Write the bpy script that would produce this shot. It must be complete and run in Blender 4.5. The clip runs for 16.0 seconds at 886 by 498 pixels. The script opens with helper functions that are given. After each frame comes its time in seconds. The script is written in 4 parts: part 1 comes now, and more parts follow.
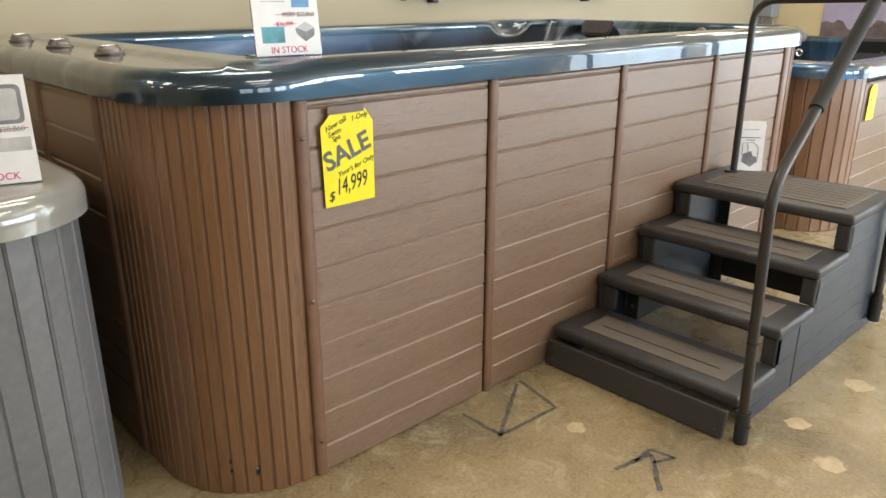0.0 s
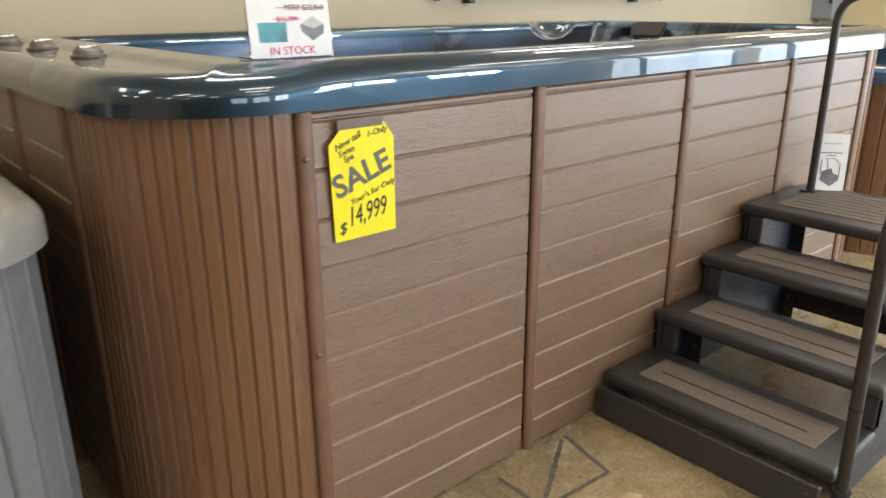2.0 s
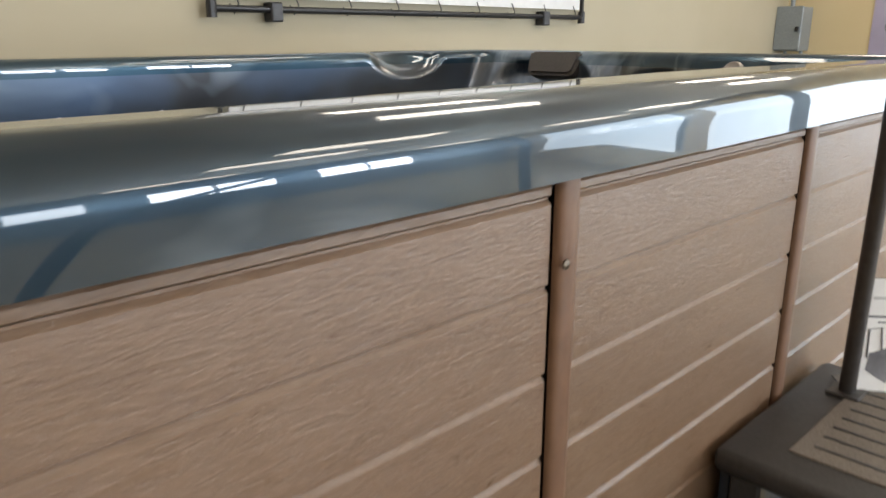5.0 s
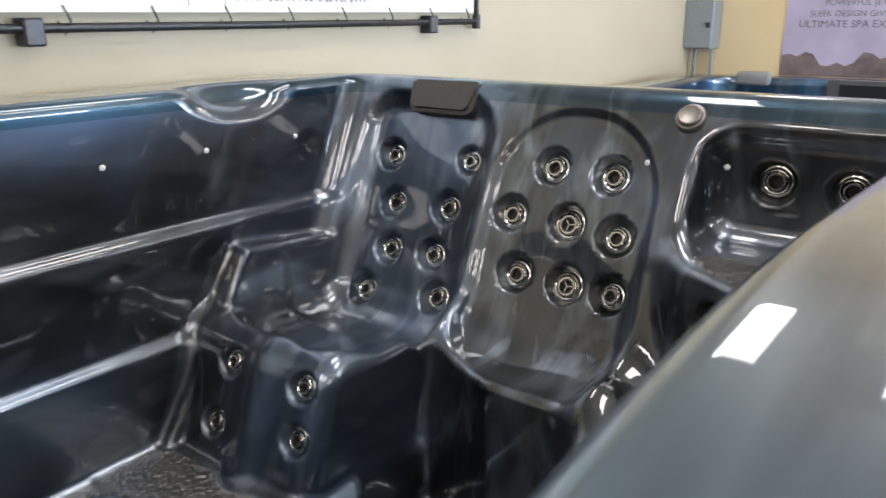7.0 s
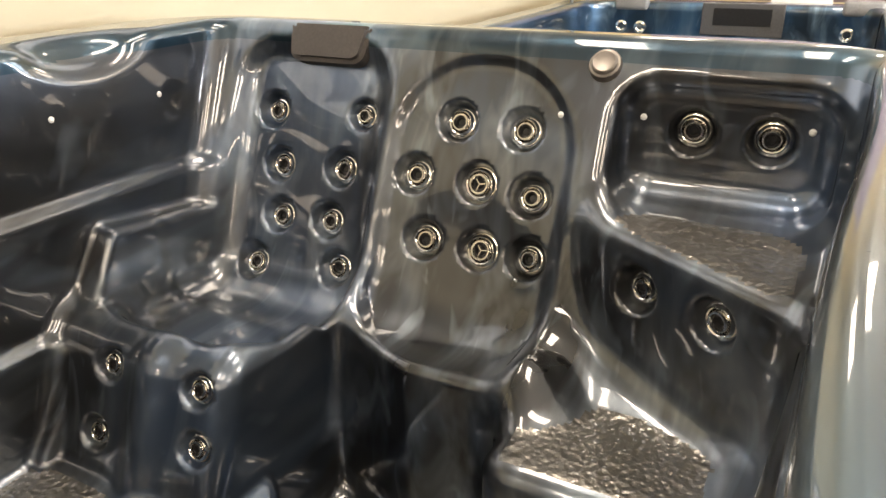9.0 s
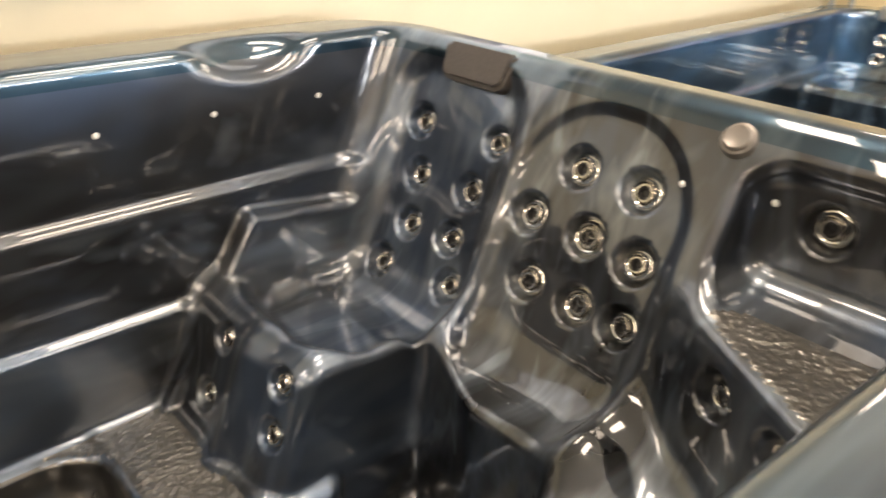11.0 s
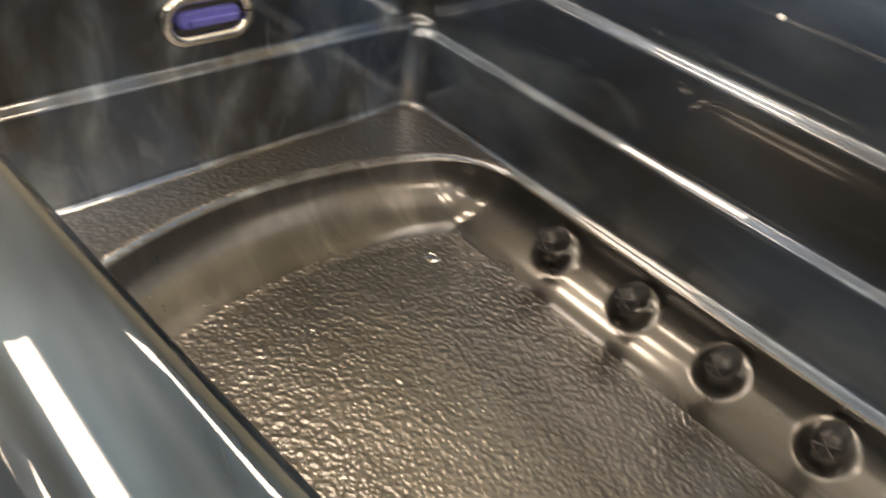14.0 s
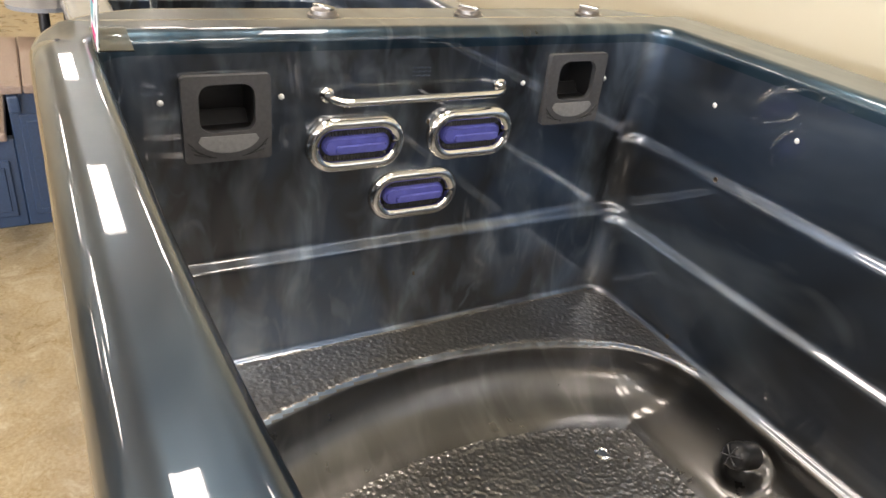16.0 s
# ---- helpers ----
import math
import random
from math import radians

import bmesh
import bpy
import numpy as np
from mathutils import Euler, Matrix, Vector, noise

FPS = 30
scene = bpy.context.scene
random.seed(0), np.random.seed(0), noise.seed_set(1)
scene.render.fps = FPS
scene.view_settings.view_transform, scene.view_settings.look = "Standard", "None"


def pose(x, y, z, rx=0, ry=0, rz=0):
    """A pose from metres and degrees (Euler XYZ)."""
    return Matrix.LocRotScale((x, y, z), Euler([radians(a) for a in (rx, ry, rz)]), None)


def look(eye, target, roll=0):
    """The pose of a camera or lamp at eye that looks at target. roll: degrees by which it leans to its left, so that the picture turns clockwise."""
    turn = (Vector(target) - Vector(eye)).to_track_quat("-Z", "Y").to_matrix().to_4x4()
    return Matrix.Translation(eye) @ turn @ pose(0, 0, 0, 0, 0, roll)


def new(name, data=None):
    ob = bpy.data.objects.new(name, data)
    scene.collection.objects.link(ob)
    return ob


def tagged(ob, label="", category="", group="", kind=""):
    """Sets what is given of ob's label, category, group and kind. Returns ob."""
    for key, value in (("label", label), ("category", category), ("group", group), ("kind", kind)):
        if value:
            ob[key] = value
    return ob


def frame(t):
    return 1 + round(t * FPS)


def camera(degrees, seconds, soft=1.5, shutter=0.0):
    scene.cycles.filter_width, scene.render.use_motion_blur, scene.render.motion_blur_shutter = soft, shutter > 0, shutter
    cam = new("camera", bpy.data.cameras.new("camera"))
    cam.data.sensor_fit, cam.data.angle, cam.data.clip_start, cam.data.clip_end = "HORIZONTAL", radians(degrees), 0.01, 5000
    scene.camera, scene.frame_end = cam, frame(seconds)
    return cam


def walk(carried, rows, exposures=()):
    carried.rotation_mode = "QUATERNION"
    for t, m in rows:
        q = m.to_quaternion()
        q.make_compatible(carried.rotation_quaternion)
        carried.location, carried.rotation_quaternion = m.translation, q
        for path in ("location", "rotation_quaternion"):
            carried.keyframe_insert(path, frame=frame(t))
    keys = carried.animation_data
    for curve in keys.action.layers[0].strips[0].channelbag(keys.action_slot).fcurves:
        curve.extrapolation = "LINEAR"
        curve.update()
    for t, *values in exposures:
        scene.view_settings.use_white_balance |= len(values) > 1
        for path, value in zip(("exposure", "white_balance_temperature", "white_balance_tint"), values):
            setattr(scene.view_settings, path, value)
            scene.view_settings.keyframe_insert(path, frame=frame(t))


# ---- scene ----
cam = camera(62.4, 16.0, shutter=0.5)
PATH = [
    (0, (-1.163, -1.822, 1.54), (0.136, -0.448, 0.886), 0.0),
    (0.5, (-1.162, -1.814, 1.543), (0.119, -0.425, 0.887), -0.1),
    (1, (-1.135, -1.791, 1.532), (0.126, -0.381, 0.882), -0.3),
    (1.5, (-1.037, -1.647, 1.52), (0.204, -0.218, 0.874), -0.3),
    (2, (-0.877, -1.517, 1.498), (0.356, -0.077, 0.86), -0.3),
    (2.5, (-0.619, -1.413, 1.488), (0.626, 0.011, 0.837), -0.4),
    (3, (-0.363, -1.229, 1.457), (0.929, 0.152, 0.806), -0.4),
    (3.2, (-0.255, -1.156, 1.46), (1.07, 0.189, 0.801), -0.1),
    (5.3, (1.039, -0.484, 1.433), (2.37, 0.909, 0.897), 0.1),
    (5.5, (1.149, -0.43, 1.436), (2.48, 0.967, 0.912), 0.3),
    (6, (1.446, -0.25, 1.493), (2.8, 1.13, 0.981), 0.4),
    (6.5, (1.53, -0.123, 1.541), (2.953, 1.172, 0.994), 0.2),
    (7, (1.629, 0.001, 1.565), (3.129, 1.179, 0.962), -0.5),
    (7.5, (1.687, 0.108, 1.63), (3.249, 1.16, 0.957), -1.0),
    (8, (1.722, 0.171, 1.617), (3.336, 1.083, 0.866), -1.1),
    (8.2, (1.738, 0.18, 1.608), (3.36, 1.057, 0.834), -1.3),
    (10.3, (1.876, 0.115, 1.643), (3.407, 1.086, 0.797), 0.2),
    (10.5, (1.944, 0.059, 1.671), (3.399, 1.139, 0.824), 0.6),
    (11, (2.036, -0.023, 1.794), (3.247, 1.294, 0.9), 1.6),
    (11.5, (2.132, 0.009, 1.796), (3.003, 1.529, 0.831), 2.7),
    (12, (2.16, 0.039, 1.834), (2.561, 1.716, 0.821), 3.7),
    (12.5, (2.124, 0.039, 1.834), (2.057, 1.706, 0.732), 6.1),
    (13, (2.091, 0.028, 1.826), (1.593, 1.542, 0.618), 8.3),
    (13.5, (2.1, -0.006, 1.814), (1.288, 1.312, 0.549), 9.0),
    (14, (1.983, -0.03, 1.815), (0.963, 1.133, 0.546), 9.8),
    (14.5, (1.907, -0.008, 1.788), (0.671, 1.047, 0.622), 9.5),
    (15, (1.873, -0.005, 1.831), (0.496, 0.965, 0.752), 8.2),
    (15.5, (1.883, -0.012, 1.842), (0.417, 0.907, 0.839), 7.2),
    (16, (1.898, -0.023, 1.852), (0.401, 0.882, 0.883), 6.7),
]
walk(cam, [(t, look(eye, target, roll)) for t, eye, target, roll in PATH],
     [(0, -0.24, 6700, 11), (3.2, -0.27, 6600, 12), (5.3, -0.46, 6700, 12), (6.2, -0.25, 5900, 14), (7.4, 0.24, 5950, 14), (8.2, 0.54, 6650, 14),
      (10.3, 0.58, 7450, 17), (12, 0.68, 7350, 16), (14, 0.7, 7600, 16), (16, 0.64, 6450, 16)])

# ---- world, lamps and exposure ----
world = bpy.data.worlds.new("world")
scene.world = world
world.use_nodes = True
sky = world.node_tree.nodes.new("ShaderNodeTexSky")
sky.sky_type = "NISHITA"
sky.sun_disc = False
sky.sun_elevation = radians(40)
sky.sun_rotation = radians(150)
world.node_tree.links.new(sky.outputs[0], world.node_tree.nodes["Background"].inputs[0])
world.node_tree.nodes["Background"].inputs[1].default_value = 0.1
scene.view_settings.exposure = 0.0

ROOM = dict(x0=-8.0, x1=8.1, y0=-6.0, y1=2.33, z1=3.3)


def area_lamp(name, m, sx, sy, power, color):
    d = bpy.data.lights.new(name, "AREA")
    d.shape, d.size, d.size_y, d.energy, d.color = "RECTANGLE", sx, sy, power, color
    ob = new(name, d)
    ob.matrix_world = m
    return ob


# daylight in the shop windows
for wx, power in ((-1.4, 25), (0.4, 32), (2.2, 65), (4.0, 145), (5.8, 220)):
    area_lamp("window_daylight", pose(wx, ROOM["y0"] + 0.1, 1.6, 90, 0, 0), 1.3, 1.3, power, (0.82, 0.91, 1.0))
EAST_WINDOWS = ((-2.1, 80), (-4.25, 80))
for wy, power in EAST_WINDOWS:
    area_lamp("window_daylight", pose(ROOM["x1"] - 0.1, wy, 1.4, 90, 0, 90), 1.8, 2.3, power, (0.72, 0.87, 1.0))
# ceiling strip lamps
LAMPS = [(x, y) for x in (-6.25, -3.05, 0.15, 3.35, 6.55) for y in (-4.95, -2.95, -1.9, 0.15, 1.2)]
for lx, ly in LAMPS:
    area_lamp("ceiling_lamp_light", pose(lx, ly, ROOM["z1"] - 0.085), 1.06, 0.34, 14, (1.0, 0.9, 0.76))

# ---- materials ----


class Nodes:
    """A small wrapper that builds a Principled material."""

    def __init__(self, name, rough=0.5, metal=0.0, color=(0.5, 0.5, 0.5), spec=0.5):
        self.m = bpy.data.materials.new(name)
        self.m.use_nodes = True
        self.t = self.m.node_tree
        self.b = self.t.nodes["Principled BSDF"]
        self.b.inputs["Base Color"].default_value = (*color, 1)
        self.b.inputs["Roughness"].default_value = rough
        self.b.inputs["Metallic"].default_value = metal
        self.b.inputs["Specular IOR Level"].default_value = spec

    def add(self, kind, **values):
        n = self.t.nodes.new(kind)
        for k, v in values.items():
            n.inputs[k.replace("_", " ")].default_value = v
        return n

    def link(self, a, b):
        self.t.links.new(a, b)

    def coords(self, scale=(1, 1, 1), rot=(0, 0, 0), world_space=False):
        c = self.t.nodes.new("ShaderNodeNewGeometry") if world_space else self.t.nodes.new("ShaderNodeTexCoord")
        mp = self.add("ShaderNodeMapping", Scale=scale, Rotation=[radians(a) for a in rot])
        self.link(c.outputs["Position" if world_space else "Object"], mp.inputs[0])
        return mp.outputs[0]

    def noise(self, vec, scale, detail=4, rough=0.55, distort=0.0):
        n = self.add("ShaderNodeTexNoise", Scale=scale, Detail=detail, Roughness=rough, Distortion=distort)
        self.link(vec, n.inputs["Vector"])
        return n.outputs["Fac"]

    def ramp(self, fac, *stops):
        r = self.t.nodes.new("ShaderNodeValToRGB")
        while len(r.color_ramp.elements) < len(stops):
            r.color_ramp.elements.new(0.5)
        for e, (p, c) in zip(r.color_ramp.elements, stops):
            e.position, e.color = p, (*c, 1) if len(c) == 3 else c
        self.link(fac, r.inputs[0])
        return r.outputs[0]

    def mix(self, fac, a, b, mode="MIX"):
        n = self.t.nodes.new("ShaderNodeMix")
        n.data_type, n.blend_type = "RGBA", mode
        if isinstance(fac, (int, float)):
            n.inputs[0].default_value = fac
        else:
            self.link(fac, n.inputs[0])
        for s, i in ((a, 6), (b, 7)):
            if isinstance(s, tuple):
                n.inputs[i].default_value = (*s, 1)
            else:
                self.link(s, n.inputs[i])
        return n.outputs[2]

    def color(self, sock):
        self.link(sock, self.b.inputs["Base Color"])
        return self

    def rough(self, sock, lo, hi):
        n = self.add("ShaderNodeMapRange", To_Min=lo, To_Max=hi)
        self.link(sock, n.inputs[0])
        self.link(n.outputs[0], self.b.inputs["Roughness"])

    def bump(self, sock, strength, dist=0.01):
        n = self.add("ShaderNodeBump", Strength=strength, Distance=dist)
        self.link(sock, n.inputs["Height"])
        if self.b.inputs["Normal"].is_linked:
            self.link(self.b.inputs["Normal"].links[0].from_socket, n.inputs["Normal"])
        self.link(n.outputs[0], self.b.inputs["Normal"])


def plain(name, color, rough=0.5, metal=0.0, grain=0.06, scale=60.0, bump=0.05):
    """Paint, plastic or metal with a faint mottling and relief."""
    k = Nodes(name, rough, metal, color)
    v = k.coords()
    f = k.noise(v, scale, 3)
    lo = tuple(max(c * (1 - 2 * grain), 0) for c in color)
    hi = tuple(min(c * (1 + 2 * grain), 1) for c in color)
    k.color(k.ramp(f, (0.3, lo), (0.7, hi)))
    k.rough(k.noise(v, scale * 0.15, 2), max(rough - 0.06, 0.02), min(rough + 0.06, 1))
    if bump:
        k.bump(f, bump, 0.002)
    return k.m


def acrylic(name, textured=False, dark=(0.015, 0.0155, 0.017), mid=(0.056, 0.06, 0.068), tone=(0.088, 0.13, 0.205), pale=(0.4, 0.48, 0.57), amount=0.62, pearl=0.88, gloss=(0.26, 0.38), clear=0.02):
    """Dark marbled spa acrylic: pearl pigment, near black with drifting blue-grey veils, under a clear gloss."""
    k = Nodes(name, 0.34, pearl, mid, 0.5)
    k.b.inputs["Coat Weight"].default_value = 1.0
    k.b.inputs["Coat Roughness"].default_value = clear
    k.b.inputs["Coat IOR"].default_value = 1.7
    big = k.noise(k.coords((0.5, 1.3, 0.9), (8, 10, 6), True), 1.7, 3, 0.5, 0.5)
    base = k.ramp(big, (0.32, dark), (0.48, mid), (0.66, tone))
    if textured:
        k.color(base)
        tv = k.coords((1, 1, 1), (0, 0, 30), True)
        n = k.add("ShaderNodeTexVoronoi", Scale=64.0, Randomness=1.0)
        n.feature = "SMOOTH_F1"
        k.link(tv, n.inputs["Vector"])
        k.bump(n.outputs["Distance"], 0.42, 0.01)
        k.bump(k.noise(tv, 30.0, 3, 0.6), 0.4, 0.01)
        k.link(k.b.inputs["Normal"].links[0].from_socket, k.b.inputs["Coat Normal"])
        k.b.inputs["Coat Roughness"].default_value = 0.13
        return k.m
    fine = k.noise(k.coords((0.5, 3.4, 1.5), (6, 14, 8), True), 2.2, 3, 0.5, 0.5)
    thin = k.noise(k.coords((1.2, 6.0, 2.4), (20, 12, 10), True), 1.6, 2, 0.5, 1.2)
    veil = k.ramp(fine, (0.45, (0, 0, 0)), (0.6, (0.3, 0.3, 0.3)), (0.76, (1, 1, 1)))
    thread = k.ramp(thin, (0.62, (0, 0, 0)), (0.74, (0.4, 0.4, 0.4)))
    col = k.mix(veil, base, k.mix(amount, base, pale))
    k.color(k.mix(thread, col, k.mix(amount, col, pale)))
    k.bump(k.noise(k.coords(world_space=True), 5.0, 2, 0.4), 0.05, 0.02)
    k.rough(k.noise(k.coords(world_space=True), 9.0, 4), *gloss)
    return k.m


def plank_material(name, dark, mid, pale, axis):
    """Embossed grey-brown composite board with a moulded wood grain along one axis."""
    k = Nodes(name, 0.42, 0, mid, 0.5)
    s = {"x": (6.0, 34, 34), "z": (30, 30, 2.0)}[axis]
    info = k.t.nodes.new("ShaderNodeObjectInfo")
    v0 = k.t.nodes.new("ShaderNodeNewGeometry").outputs["Position"]
    off = k.t.nodes.new("ShaderNodeVectorMath")
    off.operation = "ADD"
    sc = k.t.nodes.new("ShaderNodeVectorMath")
    sc.operation = "SCALE"
    sc.inputs[0].default_value = (13.0, 7.0, 5.0)
    k.link(info.outputs["Random"], sc.inputs["Scale"])
    k.link(v0, off.inputs[0])
    k.link(sc.outputs[0], off.inputs[1])
    mp = k.add("ShaderNodeMapping", Scale=s)
    k.link(off.outputs[0], mp.inputs[0])
    grain = k.noise(mp.outputs[0], 3.2, 6, 0.68, 1.4)
    broad = k.noise(mp.outputs[0], 0.5, 2, 0.5, 0.6)
    col = k.ramp(grain, (0.36, dark), (0.5, mid), (0.64, pale))
    col = k.mix(k.ramp(broad, (0.35, (0, 0, 0)), (0.7, (0.45, 0.45, 0.45))), col, pale)
    k.color(col)
    k.bump(grain, 0.5, 0.003)
    k.rough(grain, 0.22, 0.38)
    k.b.inputs["Specular IOR Level"].default_value = 0.8
    return k.m


def concrete():
    """Worn ochre-stained concrete with patches, pits and scuffs."""
    k = Nodes("stained_concrete", 0.4, 0, (0.3, 0.25, 0.16), 0.5)
    v = k.coords(world_space=True)
    big = k.noise(v, 0.9, 5, 0.6, 0.8)
    mid = k.noise(v, 7.0, 8, 0.7, 0.8)
    fine = k.noise(v, 70, 4)
    col = k.ramp(big, (0.32, (0.14, 0.1, 0.045)), (0.5, (0.31, 0.225, 0.1)), (0.68, (0.42, 0.335, 0.19)))
    worn = k.ramp(mid, (0.54, (0, 0, 0)), (0.63, (0.75, 0.75, 0.75)))
    col = k.mix(worn, col, (0.47, 0.385, 0.24))
    dark = k.ramp(k.noise(v, 2.3, 7, 0.7, 1.0), (0.27, (0.75, 0.75, 0.75)), (0.4, (0, 0, 0)))
    col = k.mix(dark, col, (0.1, 0.085, 0.05))
    col = k.mix(0.22, col, k.ramp(fine, (0.35, (0.05, 0.04, 0.03)), (0.7, (0.6, 0.55, 0.45))))
    k.color(col)
    k.rough(mid, 0.13, 0.45)
    k.bump(fine, 0.12, 0.003)
    k.bump(mid, 0.1, 0.01)
    return k.m


def wall_paint(name, a, b):
    k = Nodes(name, 0.6, 0, a, 0.3)
    v = k.coords(world_space=True)
    k.color(k.ramp(k.noise(v, 1.1, 4), (0.3, a), (0.75, b)))
    k.bump(k.noise(v, 170, 2), 0.12, 0.002)
    return k.m


def glass(name="window_glass"):
    k = Nodes(name, 0.02, 0, (0.9, 0.95, 0.95), 0.5)
    k.b.inputs["Transmission Weight"].default_value = 1.0
    return k.m


M = {
    "acrylic": acrylic("marbled_acrylic"),
    "texture": acrylic("textured_acrylic", True, (0.11, 0.104, 0.095), (0.15, 0.142, 0.13), (0.19, 0.18, 0.165), pearl=0.9),
    "well": acrylic("smooth_dark_acrylic", False, (0.05, 0.0475, 0.044), (0.066, 0.063, 0.059), (0.09, 0.086, 0.081), (0.26, 0.25, 0.24), 0.4, 0.95, (0.24, 0.34), 0.13),
    "rim": acrylic("marbled_rim_acrylic", False, (0.004, 0.014, 0.028), (0.012, 0.034, 0.056), (0.04, 0.085, 0.125), (0.25, 0.33, 0.38), 0.45, 0.85),
    # marbled acrylic with the blue of reflected windows put into its colour
    "blue": acrylic("blue_acrylic", False, (0.02, 0.028, 0.04), (0.03, 0.055, 0.085), (0.05, 0.14, 0.27), (0.3, 0.45, 0.6), 0.6, 0.85),
    "silver": plain("silver_acrylic", (0.42, 0.42, 0.4), 0.16, 0.35, 0.08, 3, 0),
    "plank": plank_material("grey_brown_board", (0.145, 0.084, 0.049), (0.178, 0.107, 0.063), (0.217, 0.138, 0.088), "x"),
    "slat": plank_material("brown_slat", (0.15, 0.074, 0.033), (0.18, 0.09, 0.042), (0.21, 0.11, 0.055), "z"),
    "strip": plain("brown_strip", (0.165, 0.09, 0.055), 0.38, 0, 0.05, 30, 0.05),
    "grey_slat": plain("grey_slat", (0.18, 0.185, 0.195), 0.4, 0.1, 0.05, 40, 0.05),
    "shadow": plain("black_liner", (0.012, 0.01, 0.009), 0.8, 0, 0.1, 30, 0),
    "chrome": plain("chrome", (0.78, 0.76, 0.72), 0.09, 1.0, 0.02, 20, 0),
    "cap": plain("bronze_grey_cap", (0.22, 0.2, 0.185), 0.36, 0.7, 0.05, 20, 0),
    "nozzle": plain("satin_chrome_nozzle", (0.6, 0.58, 0.55), 0.18, 1.0, 0.05, 20, 0),
    "black": plain("black_plastic", (0.015, 0.015, 0.016), 0.3, 0, 0.1, 60, 0.03),
    "grey": plain("grey_plastic", (0.075, 0.075, 0.08), 0.42, 0, 0.06, 90, 0.04),
    "palegrey": plain("pale_grey_plastic", (0.23, 0.23, 0.235), 0.4, 0, 0.06, 90, 0.03),
    "pillow": plain("brown_grey_foam", (0.06, 0.052, 0.048), 0.55, 0, 0.08, 120, 0.1),
    "purple": plain("violet_plastic", (0.115, 0.125, 0.46), 0.25, 0, 0.06, 30, 0.02),
    "stepframe": plain("charcoal_step_plastic", (0.037, 0.035, 0.035), 0.42, 0, 0.1, 110, 0.15),
    "stepside": plain("navy_charcoal_panel", (0.026, 0.035, 0.05), 0.38, 0, 0.1, 110, 0.1),
    "tread": plain("brown_grey_tread_pad", (0.135, 0.112, 0.092), 0.6, 0, 0.14, 220, 0.35),
    "rail": plain("dark_bronze_tube", (0.055, 0.05, 0.048), 0.35, 0.5, 0.06, 60, 0.02),
    "foam": plain("black_foam_grip", (0.02, 0.02, 0.02), 0.75, 0, 0.1, 200, 0.2),
    "steel": plain("steel_screw", (0.16, 0.13, 0.1), 0.35, 1.0, 0.05, 40, 0),
    "yellow": plain("yellow_card", (0.86, 0.77, 0.01), 0.5, 0, 0.02, 20, 0.02),
    "ink": plain("grey_print", (0.11, 0.12, 0.11), 0.5, 0, 0.05, 60, 0),
    "pen": plain("black_marker", (0.012, 0.012, 0.012), 0.5, 0, 0.05, 60, 0),
    "paper": plain("white_paper", (0.8, 0.8, 0.8), 0.5, 0, 0.02, 20, 0.02),
    "pink": plain("magenta_print", (0.6, 0.04, 0.16), 0.5, 0, 0.03, 40, 0),
    "teal": plain("teal_print", (0.06, 0.32, 0.38), 0.45, 0, 0.25, 12, 0),
    "skyblue": plain("blue_print", (0.12, 0.35, 0.65), 0.45, 0, 0.15, 12, 0),
    "greyprint": plain("grey_picture_print", (0.2, 0.2, 0.22), 0.5, 0, 0.2, 15, 0),
    "palebar": plain("pale_grey_print", (0.5, 0.5, 0.5), 0.5, 0, 0.1, 15, 0),
    "green": plain("green_print", (0.08, 0.3, 0.14), 0.5, 0, 0.1, 12, 0),
    "acrylic_clear": glass("clear_plastic"),
    "wall": wall_paint("cream_wall_paint", (0.475, 0.422, 0.3), (0.525, 0.472, 0.35)),
    # unseen south wall: darkened so the glossy rim mirrors less light
    "wall_s": wall_paint("dim_reflection_wall_paint", (0.16, 0.152, 0.135), (0.2, 0.19, 0.17)),
    "wall_e": wall_paint("tan_wall_paint", (0.66, 0.53, 0.31), (0.72, 0.6, 0.38)),
    "ceiling": wall_paint("white_ceiling_paint", (0.76, 0.74, 0.68), (0.82, 0.8, 0.75)),
    "concrete": concrete(),
    "boxgrey": plain("grey_enamel", (0.25, 0.28, 0.3), 0.4, 0.1, 0.04, 60, 0.03),
    "frame": plain("dark_iron_pipe", (0.05, 0.05, 0.052), 0.4, 0.6, 0.1, 60, 0.05),
    "navy": plain("navy_step_plastic", (0.022, 0.04, 0.08), 0.4, 0, 0.08, 90, 0.08),
    "wood": plank_material("brown_grey_tread_board", (0.13, 0.085, 0.06), (0.2, 0.135, 0.1), (0.25, 0.18, 0.14), "x"),
    "glass": glass(),
    "alu": plain("white_window_frame", (0.6, 0.6, 0.58), 0.4, 0.2, 0.03, 40, 0),
    "lilac": plain("lilac_print", (0.42, 0.38, 0.52), 0.5, 0, 0.1, 2, 0),
    "dusk": plain("dusk_brown_print", (0.16, 0.12, 0.12), 0.5, 0, 0.2, 6, 0),
    "chalk": plain("grey_marker_line", (0.1, 0.09, 0.075), 0.7, 0, 0.3, 40, 0),
    "bare": plain("bare_pale_concrete", (0.5, 0.39, 0.24), 0.7, 0, 0.12, 25, 0.2),
    "tape": plain("brown_tape", (0.17, 0.13, 0.11), 0.3, 0, 0.05, 30, 0),
}
lampglass = bpy.data.materials.new("lamp_diffuser")
lampglass.use_nodes = True
lampglass.node_tree.nodes["Principled BSDF"].inputs["Emission Color"].default_value = (1.0, 0.93, 0.8, 1)
lampglass.node_tree.nodes["Principled BSDF"].inputs["Emission Strength"].default_value = 3.0

